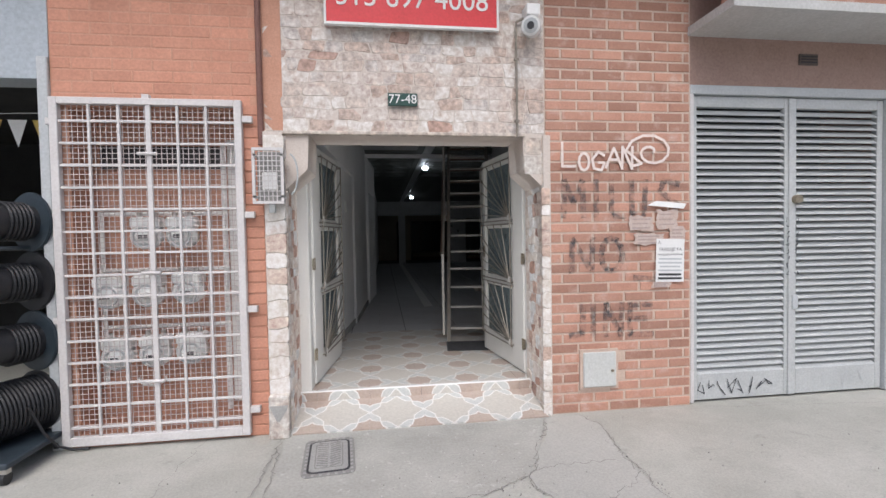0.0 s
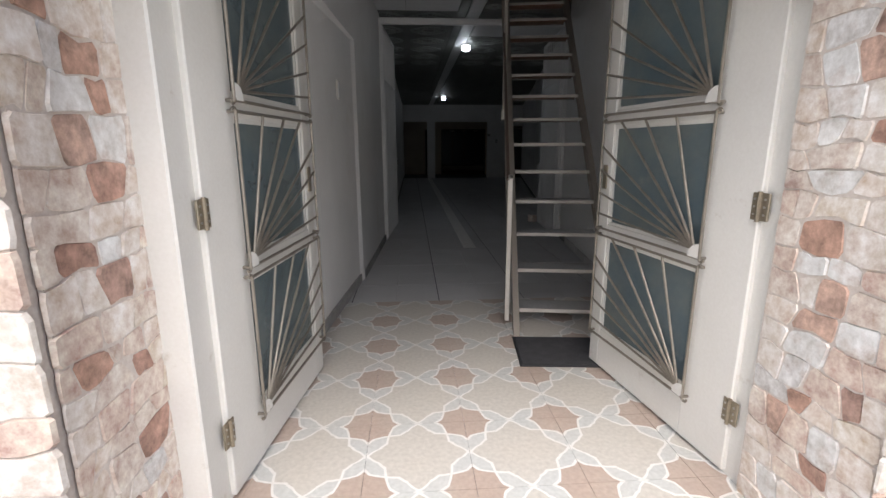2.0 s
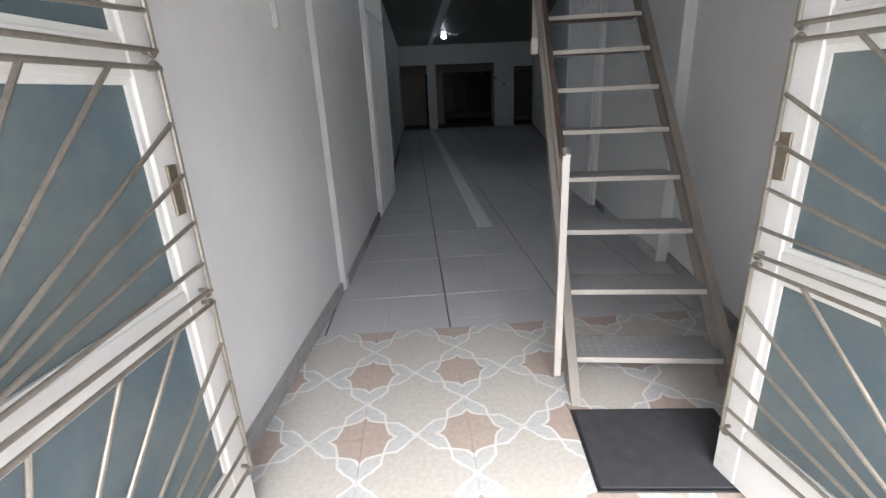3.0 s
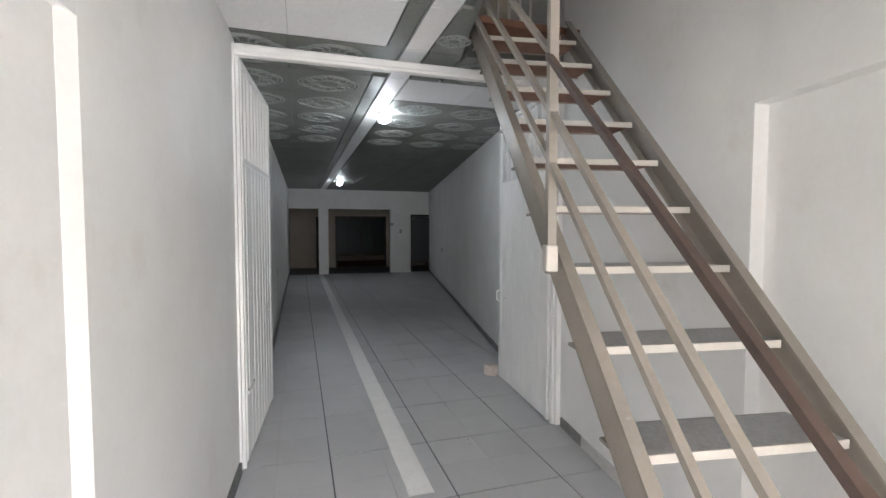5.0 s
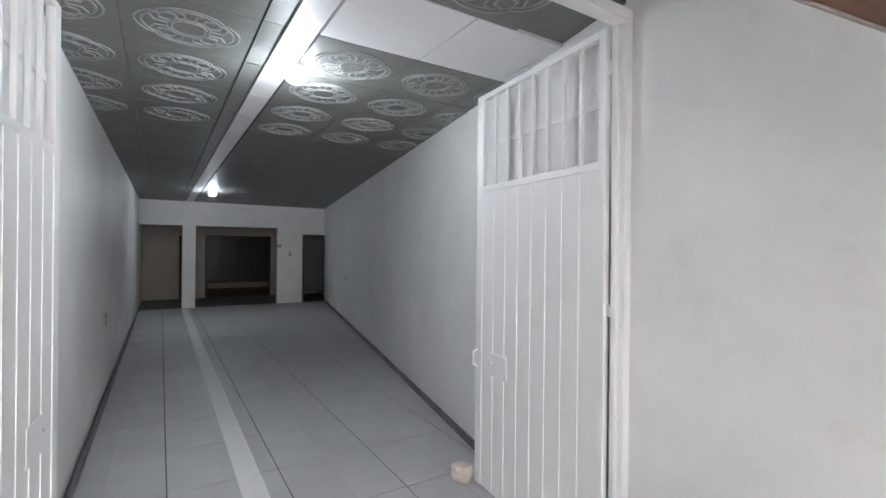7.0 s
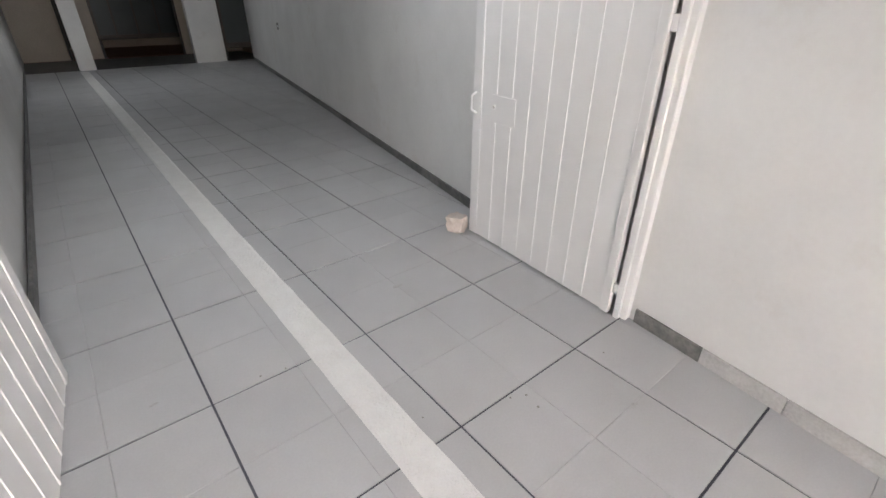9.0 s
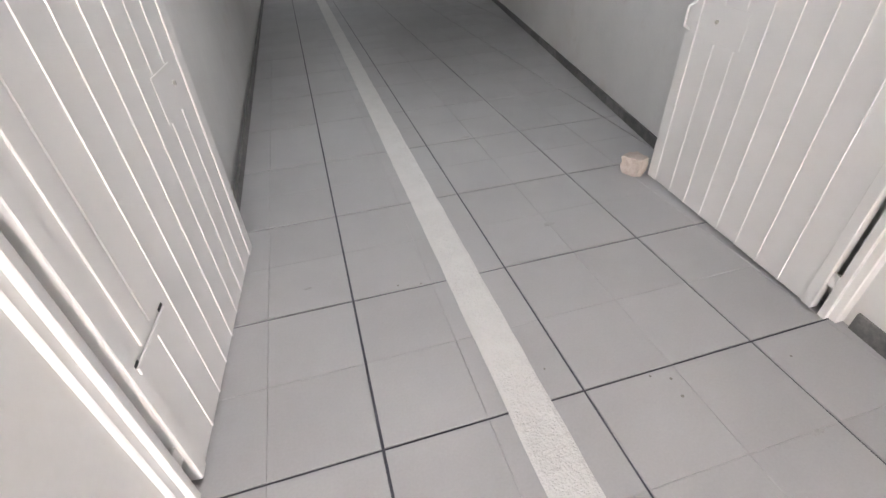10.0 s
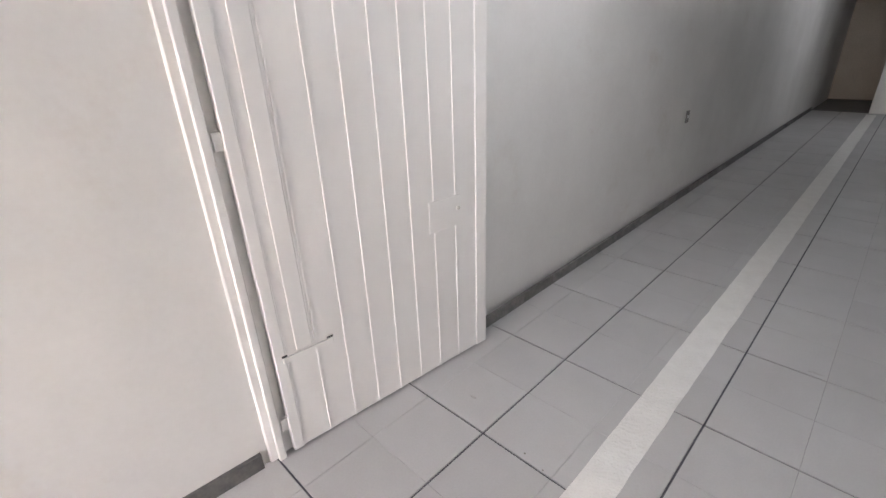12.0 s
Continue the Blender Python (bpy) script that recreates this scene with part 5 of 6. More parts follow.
FADED_INK = mottled("faded_print", (0.34, 0.28, 0.27), (0.46, 0.36, 0.32), 0.85, 30, 90, 0.1)
FADED = mottled("faded_paper", (0.56, 0.49, 0.455), (0.46, 0.335, 0.275), 0.85, 20, 90, 0.2)
rnd = random.Random(5)
for k, (x, z, w, h) in enumerate(((1.72, 1.28, 0.20, 0.12), (1.93, 1.31, 0.17, 0.14), (1.78, 1.155, 0.24, 0.09), (2.02, 1.20, 0.13, 0.10), (1.88, 0.80, 0.15, 0.05))):
    pts = []
    for (ax, az_), (bx, bz) in zip(((0, 0), (1, 0), (1, 1), (0, 1)), ((1, 0), (1, 1), (0, 1), (0, 0))):
        for i in range(5):
            f = i / 5
            pts.append((x + w * (ax + (bx - ax) * f - 0.5) + rnd.uniform(-0.012, 0.012), h * (az_ + (bz - az_) * f - 0.5) + rnd.uniform(-0.012, 0.012)))
    bm = bmesh.new()
    add_prism(bm, pts, 0.0, 0.0012, Matrix.Translation((0, YF - 0.0105 - 0.0006 * k, z)) @ Matrix.Rotation(radians(90), 4, "X"))
    scrap = part("paper_scrap", bm, FADED)
    tagged(scrap, "torn remains of a faded paper bill on the brick", "paper scrap", "paper scraps")
    for i in range(3):
        zi = z - h * 0.28 + i * h * 0.28
        part("print_line", box(x - w * 0.38, x + w * (0.36 - 0.1 * (i % 2)), YF - 0.0127 - 0.0006 * k, YF - 0.0119 - 0.0006 * k, zi - 0.006, zi + 0.006), FADED_INK, scrap)
bm = bmesh.new()
add_prism(bm, [(0, 0.0), (0.30, -0.03), (0.33, 0.01), (0.08, 0.035)], 0, 0.002, Matrix.Translation((1.76, YF - 0.02, 1.42)) @ Matrix.Rotation(radians(80), 4, "X"))
flap = tagged(part("loose_paper", bm, PAPER), "white loose paper flap stuck to the wall", "paper")


def strokes(name, label, lines, width, mat, y, group="wall graffiti", holder=None):
    """Flat painted strokes on a street wall: each line a list of x, z points."""
    bm = bmesh.new()
    lay = 0
    for line in lines:
        pts = [Vector((x, 0, z)) for x, z in line]
        lay += 1
        off = -0.00015 * lay
        for i, (a, b) in enumerate(zip(pts, pts[1:])):
            d = (b - a).normalized()
            s = Vector((-d.z, 0, d.x)) * width / 2
            e = d * width * 0.25
            q = [bm.verts.new((p.x, off - 0.00004 * i, p.z)) for p in (a - e - s, b + e - s, b + e + s, a - e + s)]
            bm.faces.new(q)
    if holder is None:
        ob = part(name, bm, mat)
        tagged(ob, label, "graffiti", group)
        ob.location = (0, y, 0)
    else:
        ob = part(name, bm, mat, holder)
    return ob


def letter(kind, x, z, w, h):
    shapes = {"M": [[(0, 0), (0.05, 1), (0.5, 0.4), (0.95, 1), (1, 0)]], "I": [[(0.5, 0), (0.5, 1)]], "L": [[(0.1, 1), (0.1, 0), (0.9, 0)]], "U": [[(0.05, 1), (0.1, 0.05), (0.8, 0.05), (0.9, 1)]],
              "S": [[(0.95, 0.9), (0.3, 1), (0.05, 0.72), (0.5, 0.5), (0.95, 0.28), (0.6, 0), (0.05, 0.1)]], "N": [[(0, 0), (0.05, 1), (0.9, 0), (0.95, 1)]],
              "O": [[(0.5 + 0.45 * math.cos(q), 0.5 + 0.5 * math.sin(q)) for q in [2 * math.pi * i / 12 for i in range(13)]]],
              "J": [[(0.8, 1), (0.75, 0.1), (0.1, 0.05)]], "E": [[(0.1, 1), (0.1, 0), (0.95, 0)], [(0.1, 0.95), (0.9, 0.95)], [(0.1, 0.5), (0.7, 0.5)]],
              "G": [[(0.9, 0.8), (0.5, 1), (0.1, 0.6), (0.2, 0.1), (0.7, 0.0), (0.9, 0.4), (0.5, 0.42)]], "A": [[(0, 0), (0.5, 1), (1, 0)], [(0.2, 0.4), (0.8, 0.4)]]}
    return [[(x + a * w, z + b * h) for a, b in line] for line in shapes[kind]]


FY = YF - 0.0095
words = empty("painted_words", "smeared dark sprayed capital letters on the brick", "graffiti", pose(0, FY, 0), "wall graffiti")
for row_z, h_, row in ((1.34, 0.27, (("M", 1.09, 0.16), ("I", 1.29, 0.12), ("L", 1.46, 0.14), ("U", 1.63, 0.14), ("S", 1.86, 0.18))), (0.92, 0.25, (("N", 1.15, 0.18), ("O", 1.38, 0.19))),
                       (0.42, 0.245, (("J", 1.12, 0.15), ("I", 1.27, 0.1), ("N", 1.42, 0.14), ("E", 1.60, 0.22)))):
    for k, x, w_ in row:
        strokes("letter", "", letter(k, x, row_z, w_, h_), 0.046, SPRAY, 0, holder=words)
strokes("smear", "", [[(1.66, 0.86), (1.86, 0.84)]], 0.05, SPRAY, 0, holder=words)
tag = letter("L", 1.07, 1.72, 0.13, 0.18) + letter("O", 1.21, 1.69, 0.09, 0.13) + letter("G", 1.31, 1.69, 0.12, 0.14) + letter("A", 1.43, 1.71, 0.13, 0.15) + letter("N", 1.56, 1.70, 0.09, 0.17)
spiral = [(1.80 + (0.02 + 0.011 * i) * math.cos(0.55 * i), 1.83 + (0.015 + 0.008 * i) * math.sin(0.55 * i)) for i in range(18)]
tag += [spiral + [(1.72, 1.74), (1.63, 1.72)]]
strokes("white_tag", "white sprayed tag with a spiral on the brick", tag, 0.020, WHITE_PAINT, FY - 0.004)

# ---- louvred gate ----
lg = empty("louvred_gate", "blue-grey steel double gate with louvre slats", "gate", pose(0, YF + 0.06, 0))
GX0, GX1, GM = 2.14, 3.96, 3.06
part("frame_top", box(GX0, GX1, -0.06, 0.04, 2.29, 2.36, 0.004), GREY_METAL, lg)
part("frame_side", box(GX0, GX0 + 0.03, -0.06, 0.04, G + 0.01, 2.29, 0.004), CAGE, lg)
part("frame_side", box(GX1 - 0.03, GX1, -0.06, 0.04, G + 0.01, 2.29, 0.004), GREY_METAL, lg)
for x0, x1 in ((GX0 + 0.035, GM - 0.005), (GM + 0.005, GX1 - 0.035)):
    lf = part("leaf_frame", bmesh.new(), LOUVRE, lg)
    bm = bmesh.new()
    for a0, a1, z0, z1 in ((x0, x0 + 0.045, G + 0.02, 2.285), (x1 - 0.055, x1, G + 0.02, 2.285), (x0 + 0.045, x1 - 0.055, 2.20, 2.285), (x0 + 0.045, x1 - 0.055, G + 0.02, 0.06)):
        add_box(bm, a0, a1, -0.025, 0.025, z0, z1, 0.004)
    bm.to_mesh(lf.data)
    bm.free()
    for i in range(40):
        z = 0.078 + i * 0.0534
        if z < 2.19:
            sl = part("slat", box(x0 + 0.045, x1 - 0.055, -0.034, 0.034, -0.0025, 0.0025), LOUVRE, lf)
            sl.matrix_basis = Matrix.Translation((0, 0, z)) @ Matrix.Rotation(radians(42), 4, "X")
part("mullion_strip", box(GM - 0.03, GM + 0.03, -0.036, -0.026, G + 0.02, 2.28, 0.003), LOUVRE, lg)
part("knob", bmesh_rods([((GM + 0.03, -0.03, 1.46), (GM + 0.03, -0.075, 1.46))], 0.036, 16, ), BRASS, lg, "dark round lock knob")
part("lock_plate", box(GM + 0.0, GM + 0.05, -0.045, -0.034, 0.56, 0.68, 0.003), GREY_METAL, lg, "steel lock plate")
rnd = random.Random(12)
for x0, x1, y_, m_ in ((2.25, 2.85, YF + 0.028, INK), (3.2, 3.75, YF + 0.028, GREY_METAL)):
    ln = []
    x = x0
    while x < x1:
        ln.append([(x + rnd.uniform(-0.03, 0.06), -0.12 + rnd.uniform(0, 0.14)) for _ in range(4)])
        x += 0.085
    strokes("marker_scrawl", "thin scrawl on the foot of the louvred gate", ln, 0.007, m_, y_)
ln = []
for x in (3.02, 3.10):
    for k in range(9):
        z = 0.85 + k * 0.055
        ln.append([(x + rnd.uniform(-0.02, 0.02), z + rnd.uniform(-0.02, 0.04)) for _ in range(3)])
strokes("marker_scrawl", "thin upright scrawl beside the gate knob", ln, 0.006, INK, YF + 0.022)
DIRT_BROWN = mottled("grimy_brown_paint", (0.13, 0.1, 0.09), (0.09, 0.07, 0.06), 0.7, 8, 60, 0.2)
vent = empty("wall_vent", "small grimy brown louvred vent plate in the brown wall", "vent", pose(3.18, YF + 0.01, 2.585))
part("plate", box(-0.085, 0.085, -0.012, 0.0, -0.045, 0.045, 0.003), DIRT_BROWN, vent)
for k in range(3):
    part("slot", box(-0.07, 0.07, -0.016, -0.012, -0.026 + k * 0.022, -0.018 + k * 0.022), INK, vent)

# ---- shop front: cable reels on a trolley, pennants ----
trolley = empty("reel_trolley", "dark steel trolley on castors at the shop front", "trolley", pose(-2.72, -5.26, G))
part("deck", box(-0.32, 0.32, -0.26, 0.26, 0.10, 0.135, 0.006), REEL, trolley)
for dx in (-0.28, 0.28):
    for dy in (-0.22, 0.22):
        cst = part("castor", bmesh_rods([((dx - 0.014, dy, 0.037), (dx + 0.014, dy, 0.037))], 0.037, 16), BLACK, trolley)
        part("fork", box(dx - 0.022, dx + 0.022, dy - 0.02, dy + 0.02, 0.068, 0.10), CHROME, cst)
part("push_bar", bmesh_rods([((-0.3, 0.24, 0.13), (-0.3, 0.24, 1.35)), ((0.3, 0.24, 0.13), (0.3, 0.24, 1.35)), ((-0.3, 0.24, 1.35), (0.3, 0.24, 1.35))], 0.014), REEL, trolley)


def reel(z, rad, label, tint, full, tag_band=False):
    """A spool lying with its axis turned towards the street: two flanges, a drum, the cable round it."""
    r = empty("cable_reel", label, "cable reel", pose(-2.66, -5.23, z, 0, 0, 66), "cable reels")
    for x in (-0.24, 0.22):
        bm = bmesh.new()
        add_rod(bm, (x, 0, 0), (x + 0.02, 0, 0), rad, 40)
        bmesh.ops.bevel(bm, geom=[e for e in bm.edges if abs(e.verts[0].co.x - e.verts[1].co.x) < 0.001], offset=0.005, segments=2, affect="EDGES")
        fl = part("flange", bm, tint, r)
        part("hub", bmesh_rods([((x - 0.006, 0, 0), (x + 0.026, 0, 0))], rad * 0.33, 24), BLACK, fl)
    wind = rad * (0.84 if full else 0.60)
    part("drum", bmesh_rods([((-0.22, 0, 0), (0.22, 0, 0))], wind - 0.008, 36), BLACK, r, smooth=False)
    turns = 19 if full else 6
    first_x = -0.205 if full else 0.06
    for i in range(turns):
        x = first_x + i * 0.0235
        ring = [(x, wind * math.cos(q), wind * math.sin(q)) for q in [2 * math.pi * k / 32 for k in range(33)]]
        part("cable_turn", bmesh_rods(list(zip(ring, ring[1:])), 0.0105, 6), BLACK, r)
    if tag_band:
        band = part("label_band", bmesh_rods([((-0.2, 0, 0), (-0.03, 0, 0))], wind + 0.012, 32), RED, r, "red printed label wrapped round the drum")
        for k in range(3):
            part("print_line", bmesh_rods([((-0.17 + k * 0.04, 0, 0), (-0.158 + k * 0.04, 0, 0))], wind + 0.013, 32), PAPER, band)
    return r


zz = G + 0.136
for rad, tint, lab, full in ((0.2, BLACK, "black cable reel wound full on the trolley deck", True), (0.2, REEL, "blue-black cable reel stacked on another reel", False), (0.195, BLACK, "black half-empty cable reel in the middle of a stack", False), (0.195, REEL, "blue-black cable reel at the top of the stack", False)):
    reel(zz + rad, rad, lab, tint, full, "middle" in lab)
    zz += 2 * rad
lead = [(-2.47, -5.25, 0.20), (-2.41, -5.22, 0.02), (-2.37, -5.16, -0.10), (-2.30, -5.12, -0.145), (-2.22, -5.10, -0.15)]
ld_ = empty("loose_cable", "black loose cable end trailing to the cage", "cable", pose(0, 0, 0))
part("lead", bmesh_rods(list(zip(lead, lead[1:])), 0.008), BLACK, ld_)
pen = empty("pennant_string", "yellow pennants strung across the dark shop", "bunting", pose(-4.4, -4.6, 2.12))
part("hanger", bmesh_rods([((0, 0, 0), (0, 0, 0.4)), ((1.9, 0, 0.06), (1.9, 0, 0.4))], 0.003), PAPER, pen)
part("cord", bmesh_rods([((0, 0, 0), (1.9, 0, 0.06))], 0.003), PAPER, pen)
for i in range(11):
    x = 0.1 + i * 0.165
    bm = bmesh.new()
    add_prism(bm, [(x, 0.0), (x + 0.13, 0.0), (x + 0.065, -0.2)], -0.0015, 0.0015, Matrix.Rotation(radians(90), 4, "X"))
    part("pennant", bm, YELLOW if i % 2 else PAPER, pen)
shelf = empty("shop_shelf", "dark shelving with small goods in the shop", "shelf", pose(-3.6, -2.6, G))
for k in range(4):
    part("board", box(-1.4, 1.0, -0.2, 0.2, 0.3 + k * 0.5, 0.33 + k * 0.5), DARK_WOOD, shelf)
for x in (-1.4, 1.0):
    part("side", box(x - 0.02, x + 0.02, -0.2, 0.2, 0, 2.2), DARK_WOOD, shelf)

# ---- pavement details ----
cover = empty("meter_cover", "worn cast iron water meter cover in the pavement", "meter cover", pose(-0.63, -5.45, G + 0.001, 0, 0, 5))


def rounded(w, h, r, z0, z1):
    pts = []
    for cx, cy, a0 in ((w - r, h - r, 0), (r - w, h - r, 90), (r - w, r - h, 180), (w - r, r - h, 270)):
        pts += [(cx + r * math.cos(radians(a0 + k * 18)), cy + r * math.sin(radians(a0 + k * 18))) for k in range(6)]
    return prism(pts, z0, z1)


part("rim", rounded(0.158, 0.245, 0.05, 0, 0.0085), DIRT_IRON, cover)
lid = part("lid", rounded(0.115, 0.195, 0.035, 0.008, 0.013), IRON, cover)
part("groove", rounded(0.128, 0.21, 0.042, 0.008, 0.0098), INK, cover, "dark dirt groove round the lid")
part("inner_rim", rounded(0.086, 0.162, 0.02, 0.0128, 0.0142), DIRT_IRON, lid)
part("inner_plate", rounded(0.078, 0.154, 0.016, 0.0138, 0.0152), IRON, lid)
for i in range(11):
    for s in (-1, 1):
        y = -0.15 + i * 0.03
        part("rib", bar((s * 0.008, y, 0.0165), (s * 0.07, y + 0.024, 0.0165), 0.009, 0.004), DIRT_IRON, lid)
studs = [(s * 0.137, -0.235 + i * 0.047) for i in range(11) for s in (-1, 1)] + [(-0.09 + i * 0.045, s * 0.232) for i in range(5) for s in (-1, 1)]
for x, y in studs:
    part("stud", box(x - 0.008, x + 0.008, y - 0.009, y + 0.009, 0.0075, 0.0108), IRON, cover)


def flat_patch(name, pts, mat, label, h=0.004, seed=2):
    rnd = random.Random(seed)
    fine = []
    for (x0, y0), (x1, y1) in zip(pts, pts[1:] + pts[:1]):
        for k in range(6):
            f = k / 6
            fine.append((x0 + (x1 - x0) * f + rnd.uniform(-0.012, 0.012), y0 + (y1 - y0) * f + rnd.uniform(-0.012, 0.012)))
    return tagged(part(name, prism(fine, G - 0.01, G + h), mat), label, "pavement patch", kind="structure")


flat_patch("pavement_patch", [(-0.96, YF - 0.02), (0.90, YF - 0.02), (0.83, -5.33), (0.64, -5.7), (0.53, -5.88), (0.24, -6.03), (-0.12, -6.1), (-0.6, -6.4), (-0.92, -6.6), (-0.92, -5.9)], PATCH, "paler cement patch before the entrance")
flat_patch("pavement_patch_small", [(0.92, -5.1), (1.18, -5.1), (1.25, -5.31), (1.17, -5.74), (1.18, -5.93), (1.16, -6.4), (0.75, -6.4), (0.54, -6.03), (0.54, -5.88), (0.65, -5.7), (0.84, -5.33)], SMOOTH_CEMENT, "darker cement patch beside the entrance", 0.007, 4)


def crack(pts, w, seed):
    rnd = random.Random(seed)
    bm = bmesh.new()
    fine = []
    for (x0, y0), (x1, y1) in zip(pts, pts[1:]):
        for k in range(7):
            f = k / 7
            fine.append((x0 + (x1 - x0) * f + rnd.uniform(-0.018, 0.018), y0 + (y1 - y0) * f + rnd.uniform(-0.018, 0.018)))
    fine.append(pts[-1])
    for a, b in zip(fine, fine[1:]):
        ww = w * rnd.uniform(0.2, 0.8)
        d = Vector((b[0] - a[0], b[1] - a[1], 0)).normalized()
        s = Vector((-d.y, d.x, 0)) * ww / 2
        q = [bm.verts.new(Vector((*p, 0)) + t) for p, t in ((a, -s), (b, -s), (b, s), (a, s))]
        bm.faces.new(q)
    ob = part("pavement_crack", bm, CRACK)
    ob.location = (0, 0, G + 0.0085)
    return tagged(ob, "dark jagged crack in the cement pavement", "crack", kind="structure")


crack([(0.90, -5.09), (0.83, -5.33), (0.71, -5.51), (0.63, -5.69), (0.605, -5.82), (0.53, -5.88), (0.40, -5.95), (0.24, -6.03), (-0.12, -6.04)], 0.011, 1)
crack([(0.605, -5.82), (0.74, -5.795), (0.90, -5.79), (1.12, -5.80)], 0.008, 2)
crack([(1.19, -5.10), (1.25, -5.31), (1.217, -5.556), (1.167, -5.74), (1.19, -5.93), (1.17, -6.12), (1.18, -6.4), (1.25, -6.9)], 0.012, 3)
crack([(0.53, -5.88), (0.54, -6.03), (0.565, -6.08), (0.65, -6.18), (0.75, -6.4)], 0.009, 7)
crack([(1.195, -5.85), (1.11, -6.04), (0.95, -6.12), (0.86, -6.2), (0.84, -6.45)], 0.008, 8)
crack([(-0.98, -5.15), (-0.985, -5.30), (-1.0, -5.52), (-1.0, -5.83), (-1.01, -6.1), (-1.06, -6.8)], 0.012, 4)
crack([(-0.96, -5.35), (-0.933, -5.62), (-0.912, -5.89), (-0.91, -6.1), (-0.93, -6.7)], 0.012, 14)
crack([(-1.5, -5.08), (-1.52, -5.38), (-1.535, -5.64), (-1.5, -5.91), (-1.5, -6.6)], 0.006, 5)
crack([(2.2, -5.12), (4.2, -5.35)], 0.006, 6)
# loose grit, thickest on the rough patch and along the seams
rnd = random.Random(44)
bm = bmesh.new()
for k in range(420):
    if k < 190:
        x, y = rnd.gauss(0.25, 0.28), rnd.gauss(-5.9, 0.2)
    elif k < 290:
        y = rnd.uniform(-6.8, -5.1)
        x = 1.19 + rnd.gauss(0, 0.03)
    else:
        x, y = rnd.uniform(-2.4, 3.6), rnd.uniform(-7.3, -5.12)
    if y > -5.12:
        continue
    r = rnd.uniform(0.002, 0.0055)
    vs = [bm.verts.new((x + r * rnd.uniform(0.6, 1.3) * math.cos(q), y + r * rnd.uniform(0.6, 1.3) * math.sin(q), G + 0.003)) for q in (0, 1.26, 2.5, 3.8, 5.0)]
    tip = bm.verts.new((x, y, G + 0.008 + r * 0.7))
    for q in range(5):
        bm.faces.new((vs[q], vs[(q + 1) % 5], tip))
tagged(part("pavement_grit", bm, GRIT), "pale and dark grit scattered on the worn pavement", "grit", kind="stuff")

# ---- threshold ramp ----
bm = bmesh.new()
pr = [(-4.69, -0.078), (-5.10, -0.160), (-5.14, G - 0.02), (-4.69, G - 0.02)]
lo = [bm.verts.new((-0.95, y, z)) for y, z in pr]
hi = [bm.verts.new((0.96, y, z)) for y, z in pr]
bm.faces.new(lo)
bm.faces.new(hi[::-1])
for i in range(4):
    bm.faces.new((lo[i], hi[i], hi[(i + 1) % 4], lo[(i + 1) % 4]))
ramp_ob = structure("threshold_ramp", bm, PATCH, "sloping cement ramp under the threshold tiles", "ramp")
structure("threshold_edge", box(-0.94, 0.95, -4.705, -4.685, -0.008, 0.0035, 0.002), WHITE_METAL, "pale metal edge strip at the door threshold", "trim")

# ---- floor pieces: star tiles, grey tiles, the cement stripe ----
SP = 0.41
X_STAR = 0.01   # a joint of the star tiles
Y_STAR = -2.51   # where the grey tiles begin
star_floor = empty("floor_entrance", "beige and clay-pink star-patterned floor tiles", "floor", pose(0, 0, 0), kind="structure")
def star_tile(x, y0, y1, z, m=None):
    """One printed tile; y0, y1 cut it within its own length, joints run through the clay-pink stars."""
    key = (round(y0, 3), round(y1, 3))
    if key not in star_meshes:
        me = bpy.data.meshes.new("star_tile")
        bm = box(-SP / 2 + 0.0008, SP / 2 - 0.0008, y0 + 0.0008, y1 - 0.0008, -0.02, 0.0)
        bmesh.ops.recalc_face_normals(bm, faces=bm.faces)
        bm.to_mesh(me)
        bm.free()
        me.materials.append(STAR)
        star_meshes[key] = me
    t = new("star_tile", star_meshes[key])
    t.parent = star_floor
    t.matrix_basis = m if m is not None else Matrix.Translation((x, Y_STAR - SP / 2, z))
    return t


star_meshes = {}
for i in range(-3, 4):
    x = X_STAR + SP / 2 + i * SP
    for j in range(6):
        cut = max(-SP / 2, -4.685 - (Y_STAR - SP / 2 - j * SP))
        t = star_tile(x, cut, SP / 2, 0)
        t.location = (x, Y_STAR - SP / 2 - j * SP, 0.001 + 0.0004 * ((i * 7 + j * 3) % 3))
rmp = math.atan2(0.082, 0.41)
for i in range(-3, 3):
    x = X_STAR + 0.008 + SP / 2 + i * SP
    lo_x, hi_x = max(x - SP / 2, -0.93), min(x + SP / 2, 0.94)
    t = star_tile(x, -SP / 2, SP / 2, 0, Matrix.Translation((x, -4.705 - math.cos(rmp) * SP / 2, -0.073 - math.sin(rmp) * SP / 2)) @ Matrix.Rotation(rmp, 4, "X"))
    if hi_x - lo_x < SP - 0.01:
        me = t.data.copy()
        for v in me.vertices:
            v.co.x = max(lo_x - x, min(hi_x - x, v.co.x))
        t.data = me
    riser = star_tile(x, SP / 2 - 0.07, SP / 2, 0, Matrix.Translation((x, -4.706, -0.004 - SP / 2)) @ Matrix.Rotation(radians(90), 4, "X"))
    if hi_x - lo_x < SP - 0.01:
        me = riser.data.copy()
        for v in me.vertices:
            v.co.x = max(lo_x - x, min(hi_x - x, v.co.x))
        riser.data = me

TP = 0.344
hall_floor = empty("floor_hall", "pale grey ceramic floor tiles with dark joints", "floor", pose(0, 0, 0), kind="structure")
tile_meshes = {}


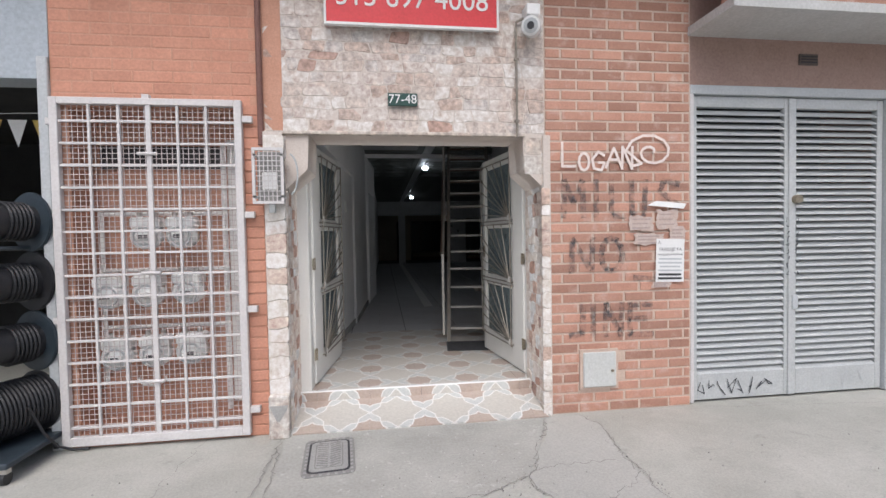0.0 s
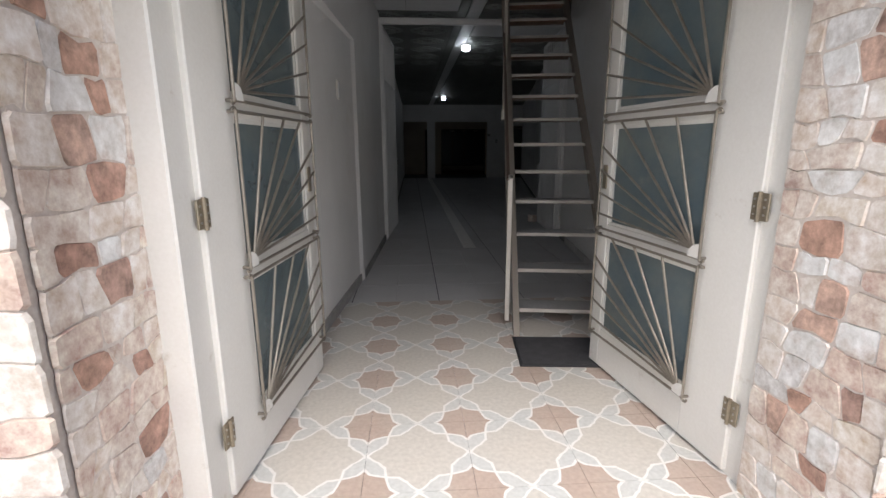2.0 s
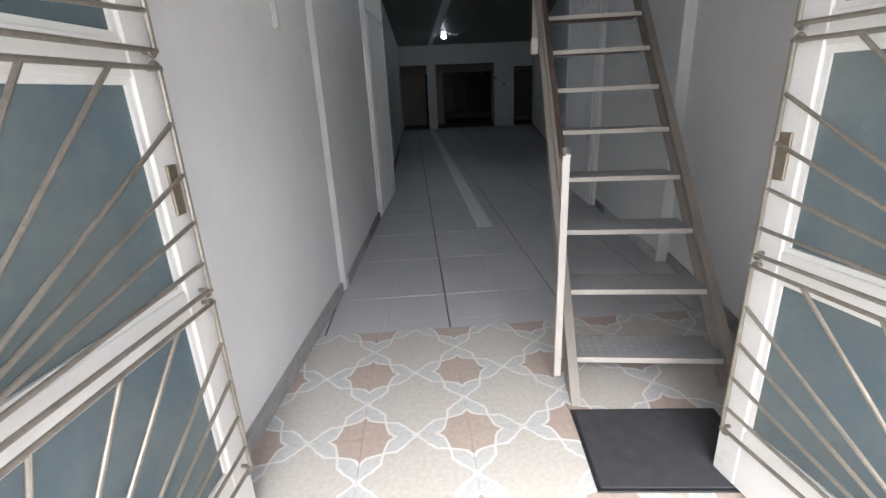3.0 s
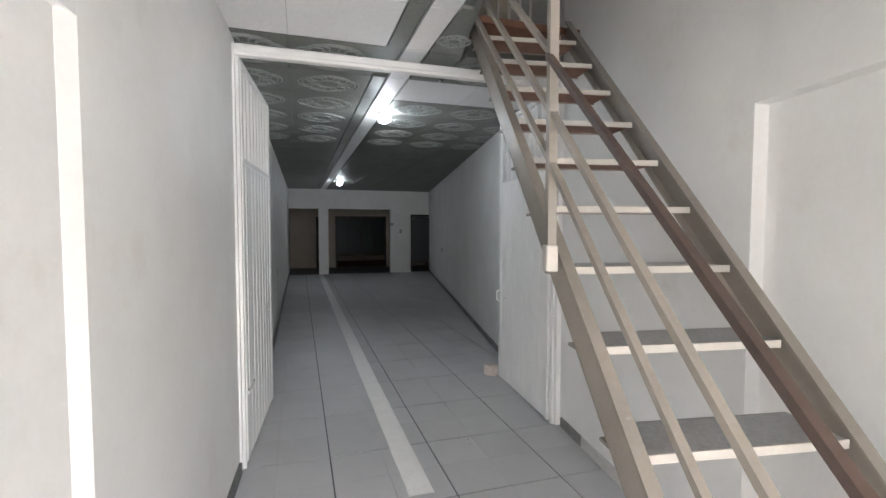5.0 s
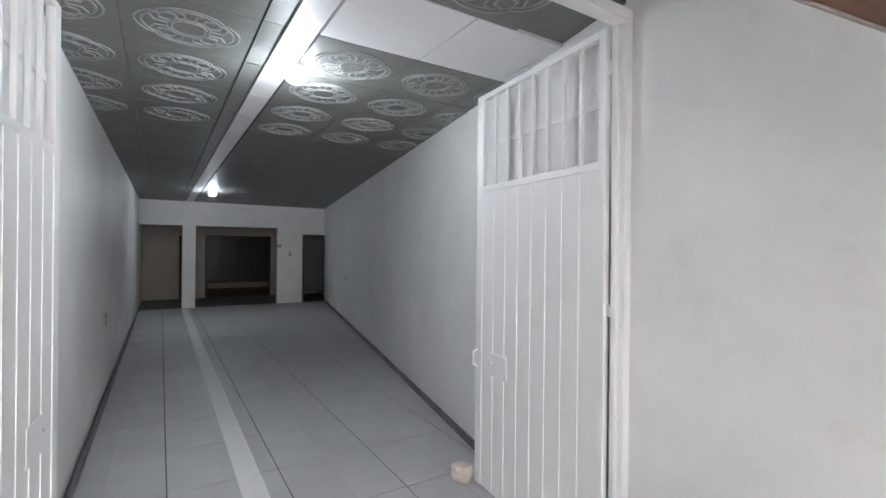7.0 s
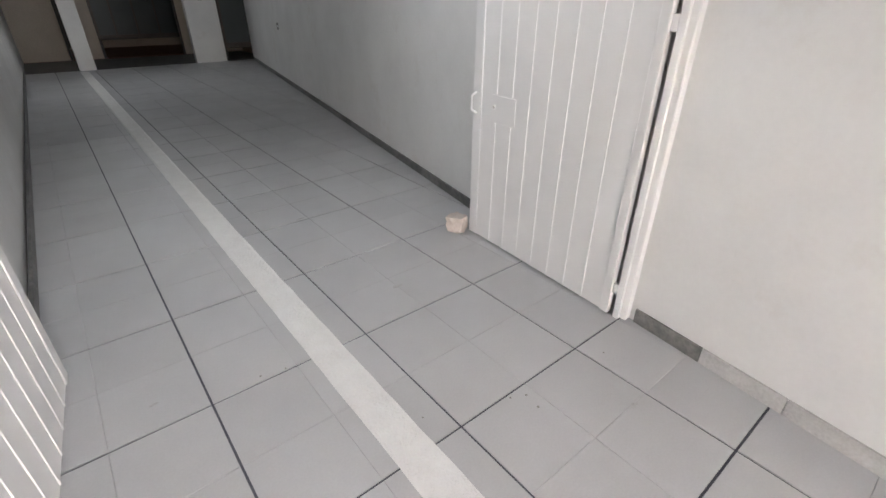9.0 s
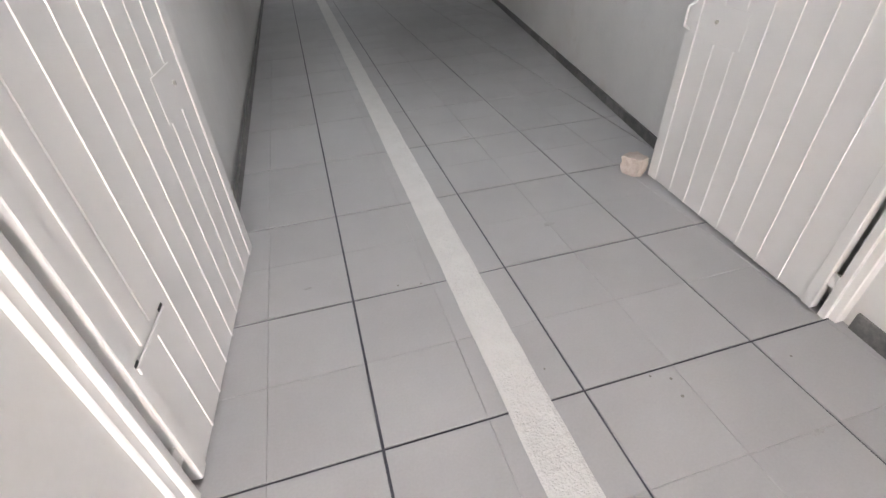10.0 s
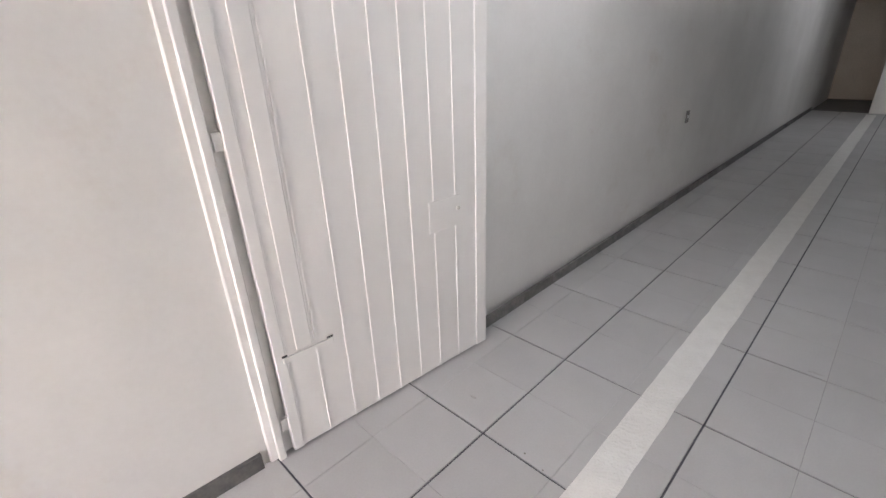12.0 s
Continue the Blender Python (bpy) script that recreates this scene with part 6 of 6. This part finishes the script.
def tile_size(k):
    """Wide dark joints on every second line, hairline joints between."""
    return (0.0045 if k % 2 == 0 else 0.0005, 0.0005 if k % 2 == 0 else 0.0045)


far = bmesh.new()
rnd = random.Random(21)
for j in range(-8, 36):
    y0, y1 = j * TP, (j + 1) * TP
    ga, gb_ = tile_size(j)
    ya, yb = max(y0 + ga, Y_STAR + 0.003), y1 - gb_
    if yb - ya < 0.03:
        continue
    for i in range(-3, 13):
        x0, x1 = i * TP, (i + 1) * TP
        if x1 < -0.85 or x0 > (xr(max(y1, 0.01)) if y1 > 0 else 1.75) + 0.05 or (x0 < -0.5 - TP and y0 > 0):
            continue
        gc, gd = tile_size(i)
        xa, xb = x0 + gc, x1 - gd
        if y0 > 7.4:
            add_box(far, xa, xb, ya, yb, -0.02, rnd.uniform(-0.0004, 0.0004))
            continue
        key = (i % 2, j % 2, round(ya - y0, 3))
        if key not in tile_meshes:
            bm = box(xa - x0, xb - x0, ya - y0, yb - y0, -0.02, 0.0)
            bmesh.ops.bevel(bm, geom=[e for e in bm.edges if all(v.co.z > -0.001 for v in e.verts)], offset=0.0015, segments=1, affect="EDGES")
            me = bpy.data.meshes.new("floor_tile")
            bmesh.ops.recalc_face_normals(bm, faces=bm.faces)
            bm.to_mesh(me)
            bm.free()
            me.materials.append(FLOOR_TILE)
            tile_meshes[key] = me
        t = new("floor_tile", tile_meshes[key])
        t.parent = hall_floor
        t.location = (x0, y0, rnd.uniform(-0.0004, 0.0004))
far_ob = part("far_floor_tiles", far, FLOOR_TILE, hall_floor)
far_ob["kind"] = "stuff"

bm = bmesh.new()
nx, ny = 10, 1100
grid = []
for j in range(ny + 1):
    y = -0.62 + (11.9 + 0.62) * j / ny
    rowv = []
    for i in range(nx + 1):
        e = 0.003 * noise.noise((i * 3.1, y * 9, 0.5)) if i in (0, nx) else 0
        x = 0.412 + 0.152 * i / nx + e
        z = 0.0005 if i in (0, nx) else 0.0038 + 0.0026 * noise.noise((x * 70, y * 70, 2.0)) + 0.0014 * noise.noise((x * 150, y * 150, 5.0))
        rowv.append(bm.verts.new((x, y, z)))
    grid.append(rowv)
for j in range(ny):
    for i in range(nx):
        bm.faces.new((grid[j][i], grid[j][i + 1], grid[j + 1][i + 1], grid[j + 1][i]))
structure("cement_stripe", bm, STRIPE, "rough white cement stripe filling a channel in the floor", "floor stripe")

# grit and holes on the floor
rnd = random.Random(31)
for k, (x, y) in enumerate(((0.60, 0.12), (0.93, -0.02), (0.99, -0.05), (0.98, -0.12), (1.45, -0.1), (0.3, 0.7), (0.2, 0.72))):
    bm = bmesh.new()
    bmesh.ops.create_icosphere(bm, subdivisions=1, radius=0.0045 + 0.003 * rnd.random())
    for v in bm.verts:
        v.co.z *= 0.4
    g_ = part("grit", bm, CRACK)
    g_.location = (x, y, 0.002)
    tagged(g_, "dark speck of grit on the floor tiles", "grit", "floor grit")

# worn scuffs on the tiles
rnd = random.Random(77)
for k, (x, y, w, h) in enumerate(((1.03, 0.93, 0.07, 0.03), (-0.18, 0.83, 0.05, 0.012), (1.28, -0.35, 0.05, 0.018), (0.98, 2.1, 0.08, 0.02), (0.12, -0.9, 0.07, 0.02))):
    pts = [(x + w / 2 * rnd.uniform(0.6, 1.1) * math.cos(q), y + h / 2 * rnd.uniform(0.5, 1.2) * math.sin(q)) for q in [2 * math.pi * i / 14 for i in range(14)]]
    tagged(part("floor_scuff", prism(pts, 0.0002, 0.0016), SCUFF), "thin grey scuff mark on the floor tiles", "scuff mark", "floor scuffs")

# ---- wall pieces ----
brick_face(None, wall_fl, BRICK_PLAIN, -2.398, -1.105, 2.12, 3.34, YF + 0.008, joint=0.008, proud=0.0022, seed=1)
brick_face(None, wall_fl, BRICK_PLAIN, NX1 + 0.005, -1.075, G, 2.12, YF + 0.008, length=0.6, seed=2)
brick_face(None, wall_fr, BRICK, 0.955, 2.137, G, 3.34, YF + 0.008, joint=0.015, proud=0.0045, seed=3, holes=((1.23, 1.50, 0.02, 0.31),))
front = lambda u, v, d: (u, YF + 0.012 - d, v)
stone_face(wall_fo, STONE, -1.065, 0.955, LINT + 0.015, 3.30, front, 0.15, 0.072, 5, 0.0035, 0.0004)
stone_face(lf_strip, STONE_CHALK, -1.07, -0.925, G + 0.29, LINT - 0.02, lambda u, v, d: (u, YF - 0.03 - d, v), 0.13, 0.105, 6, 0.008)
stone_face(wall_fo, STONE_PALE, 0.79, 0.965, 1.66, LINT - 0.01, front, 0.16, 0.12, 9)
stone_face(reveal_l, STONE_TAN, YF + 0.0, YB - 0.2, G, LINT - 0.02, lambda u, v, d: (-0.93 + d, u, v), 0.115, 0.085, 7, 0.006, accents=True)
stone_face(reveal_r, STONE_TAN, YF + 0.0, YB - 0.2, G, LINT - 0.02, lambda u, v, d: (0.935 - d, u, v), 0.115, 0.085, 8, 0.006, accents=True)
stone_face(reveal_r, STONE_CHALK, 0.915, 0.985, G, 1.56, lambda u, v, d: (u, YF - 0.012 - d, v), 0.08, 0.10, 11, 0.008)
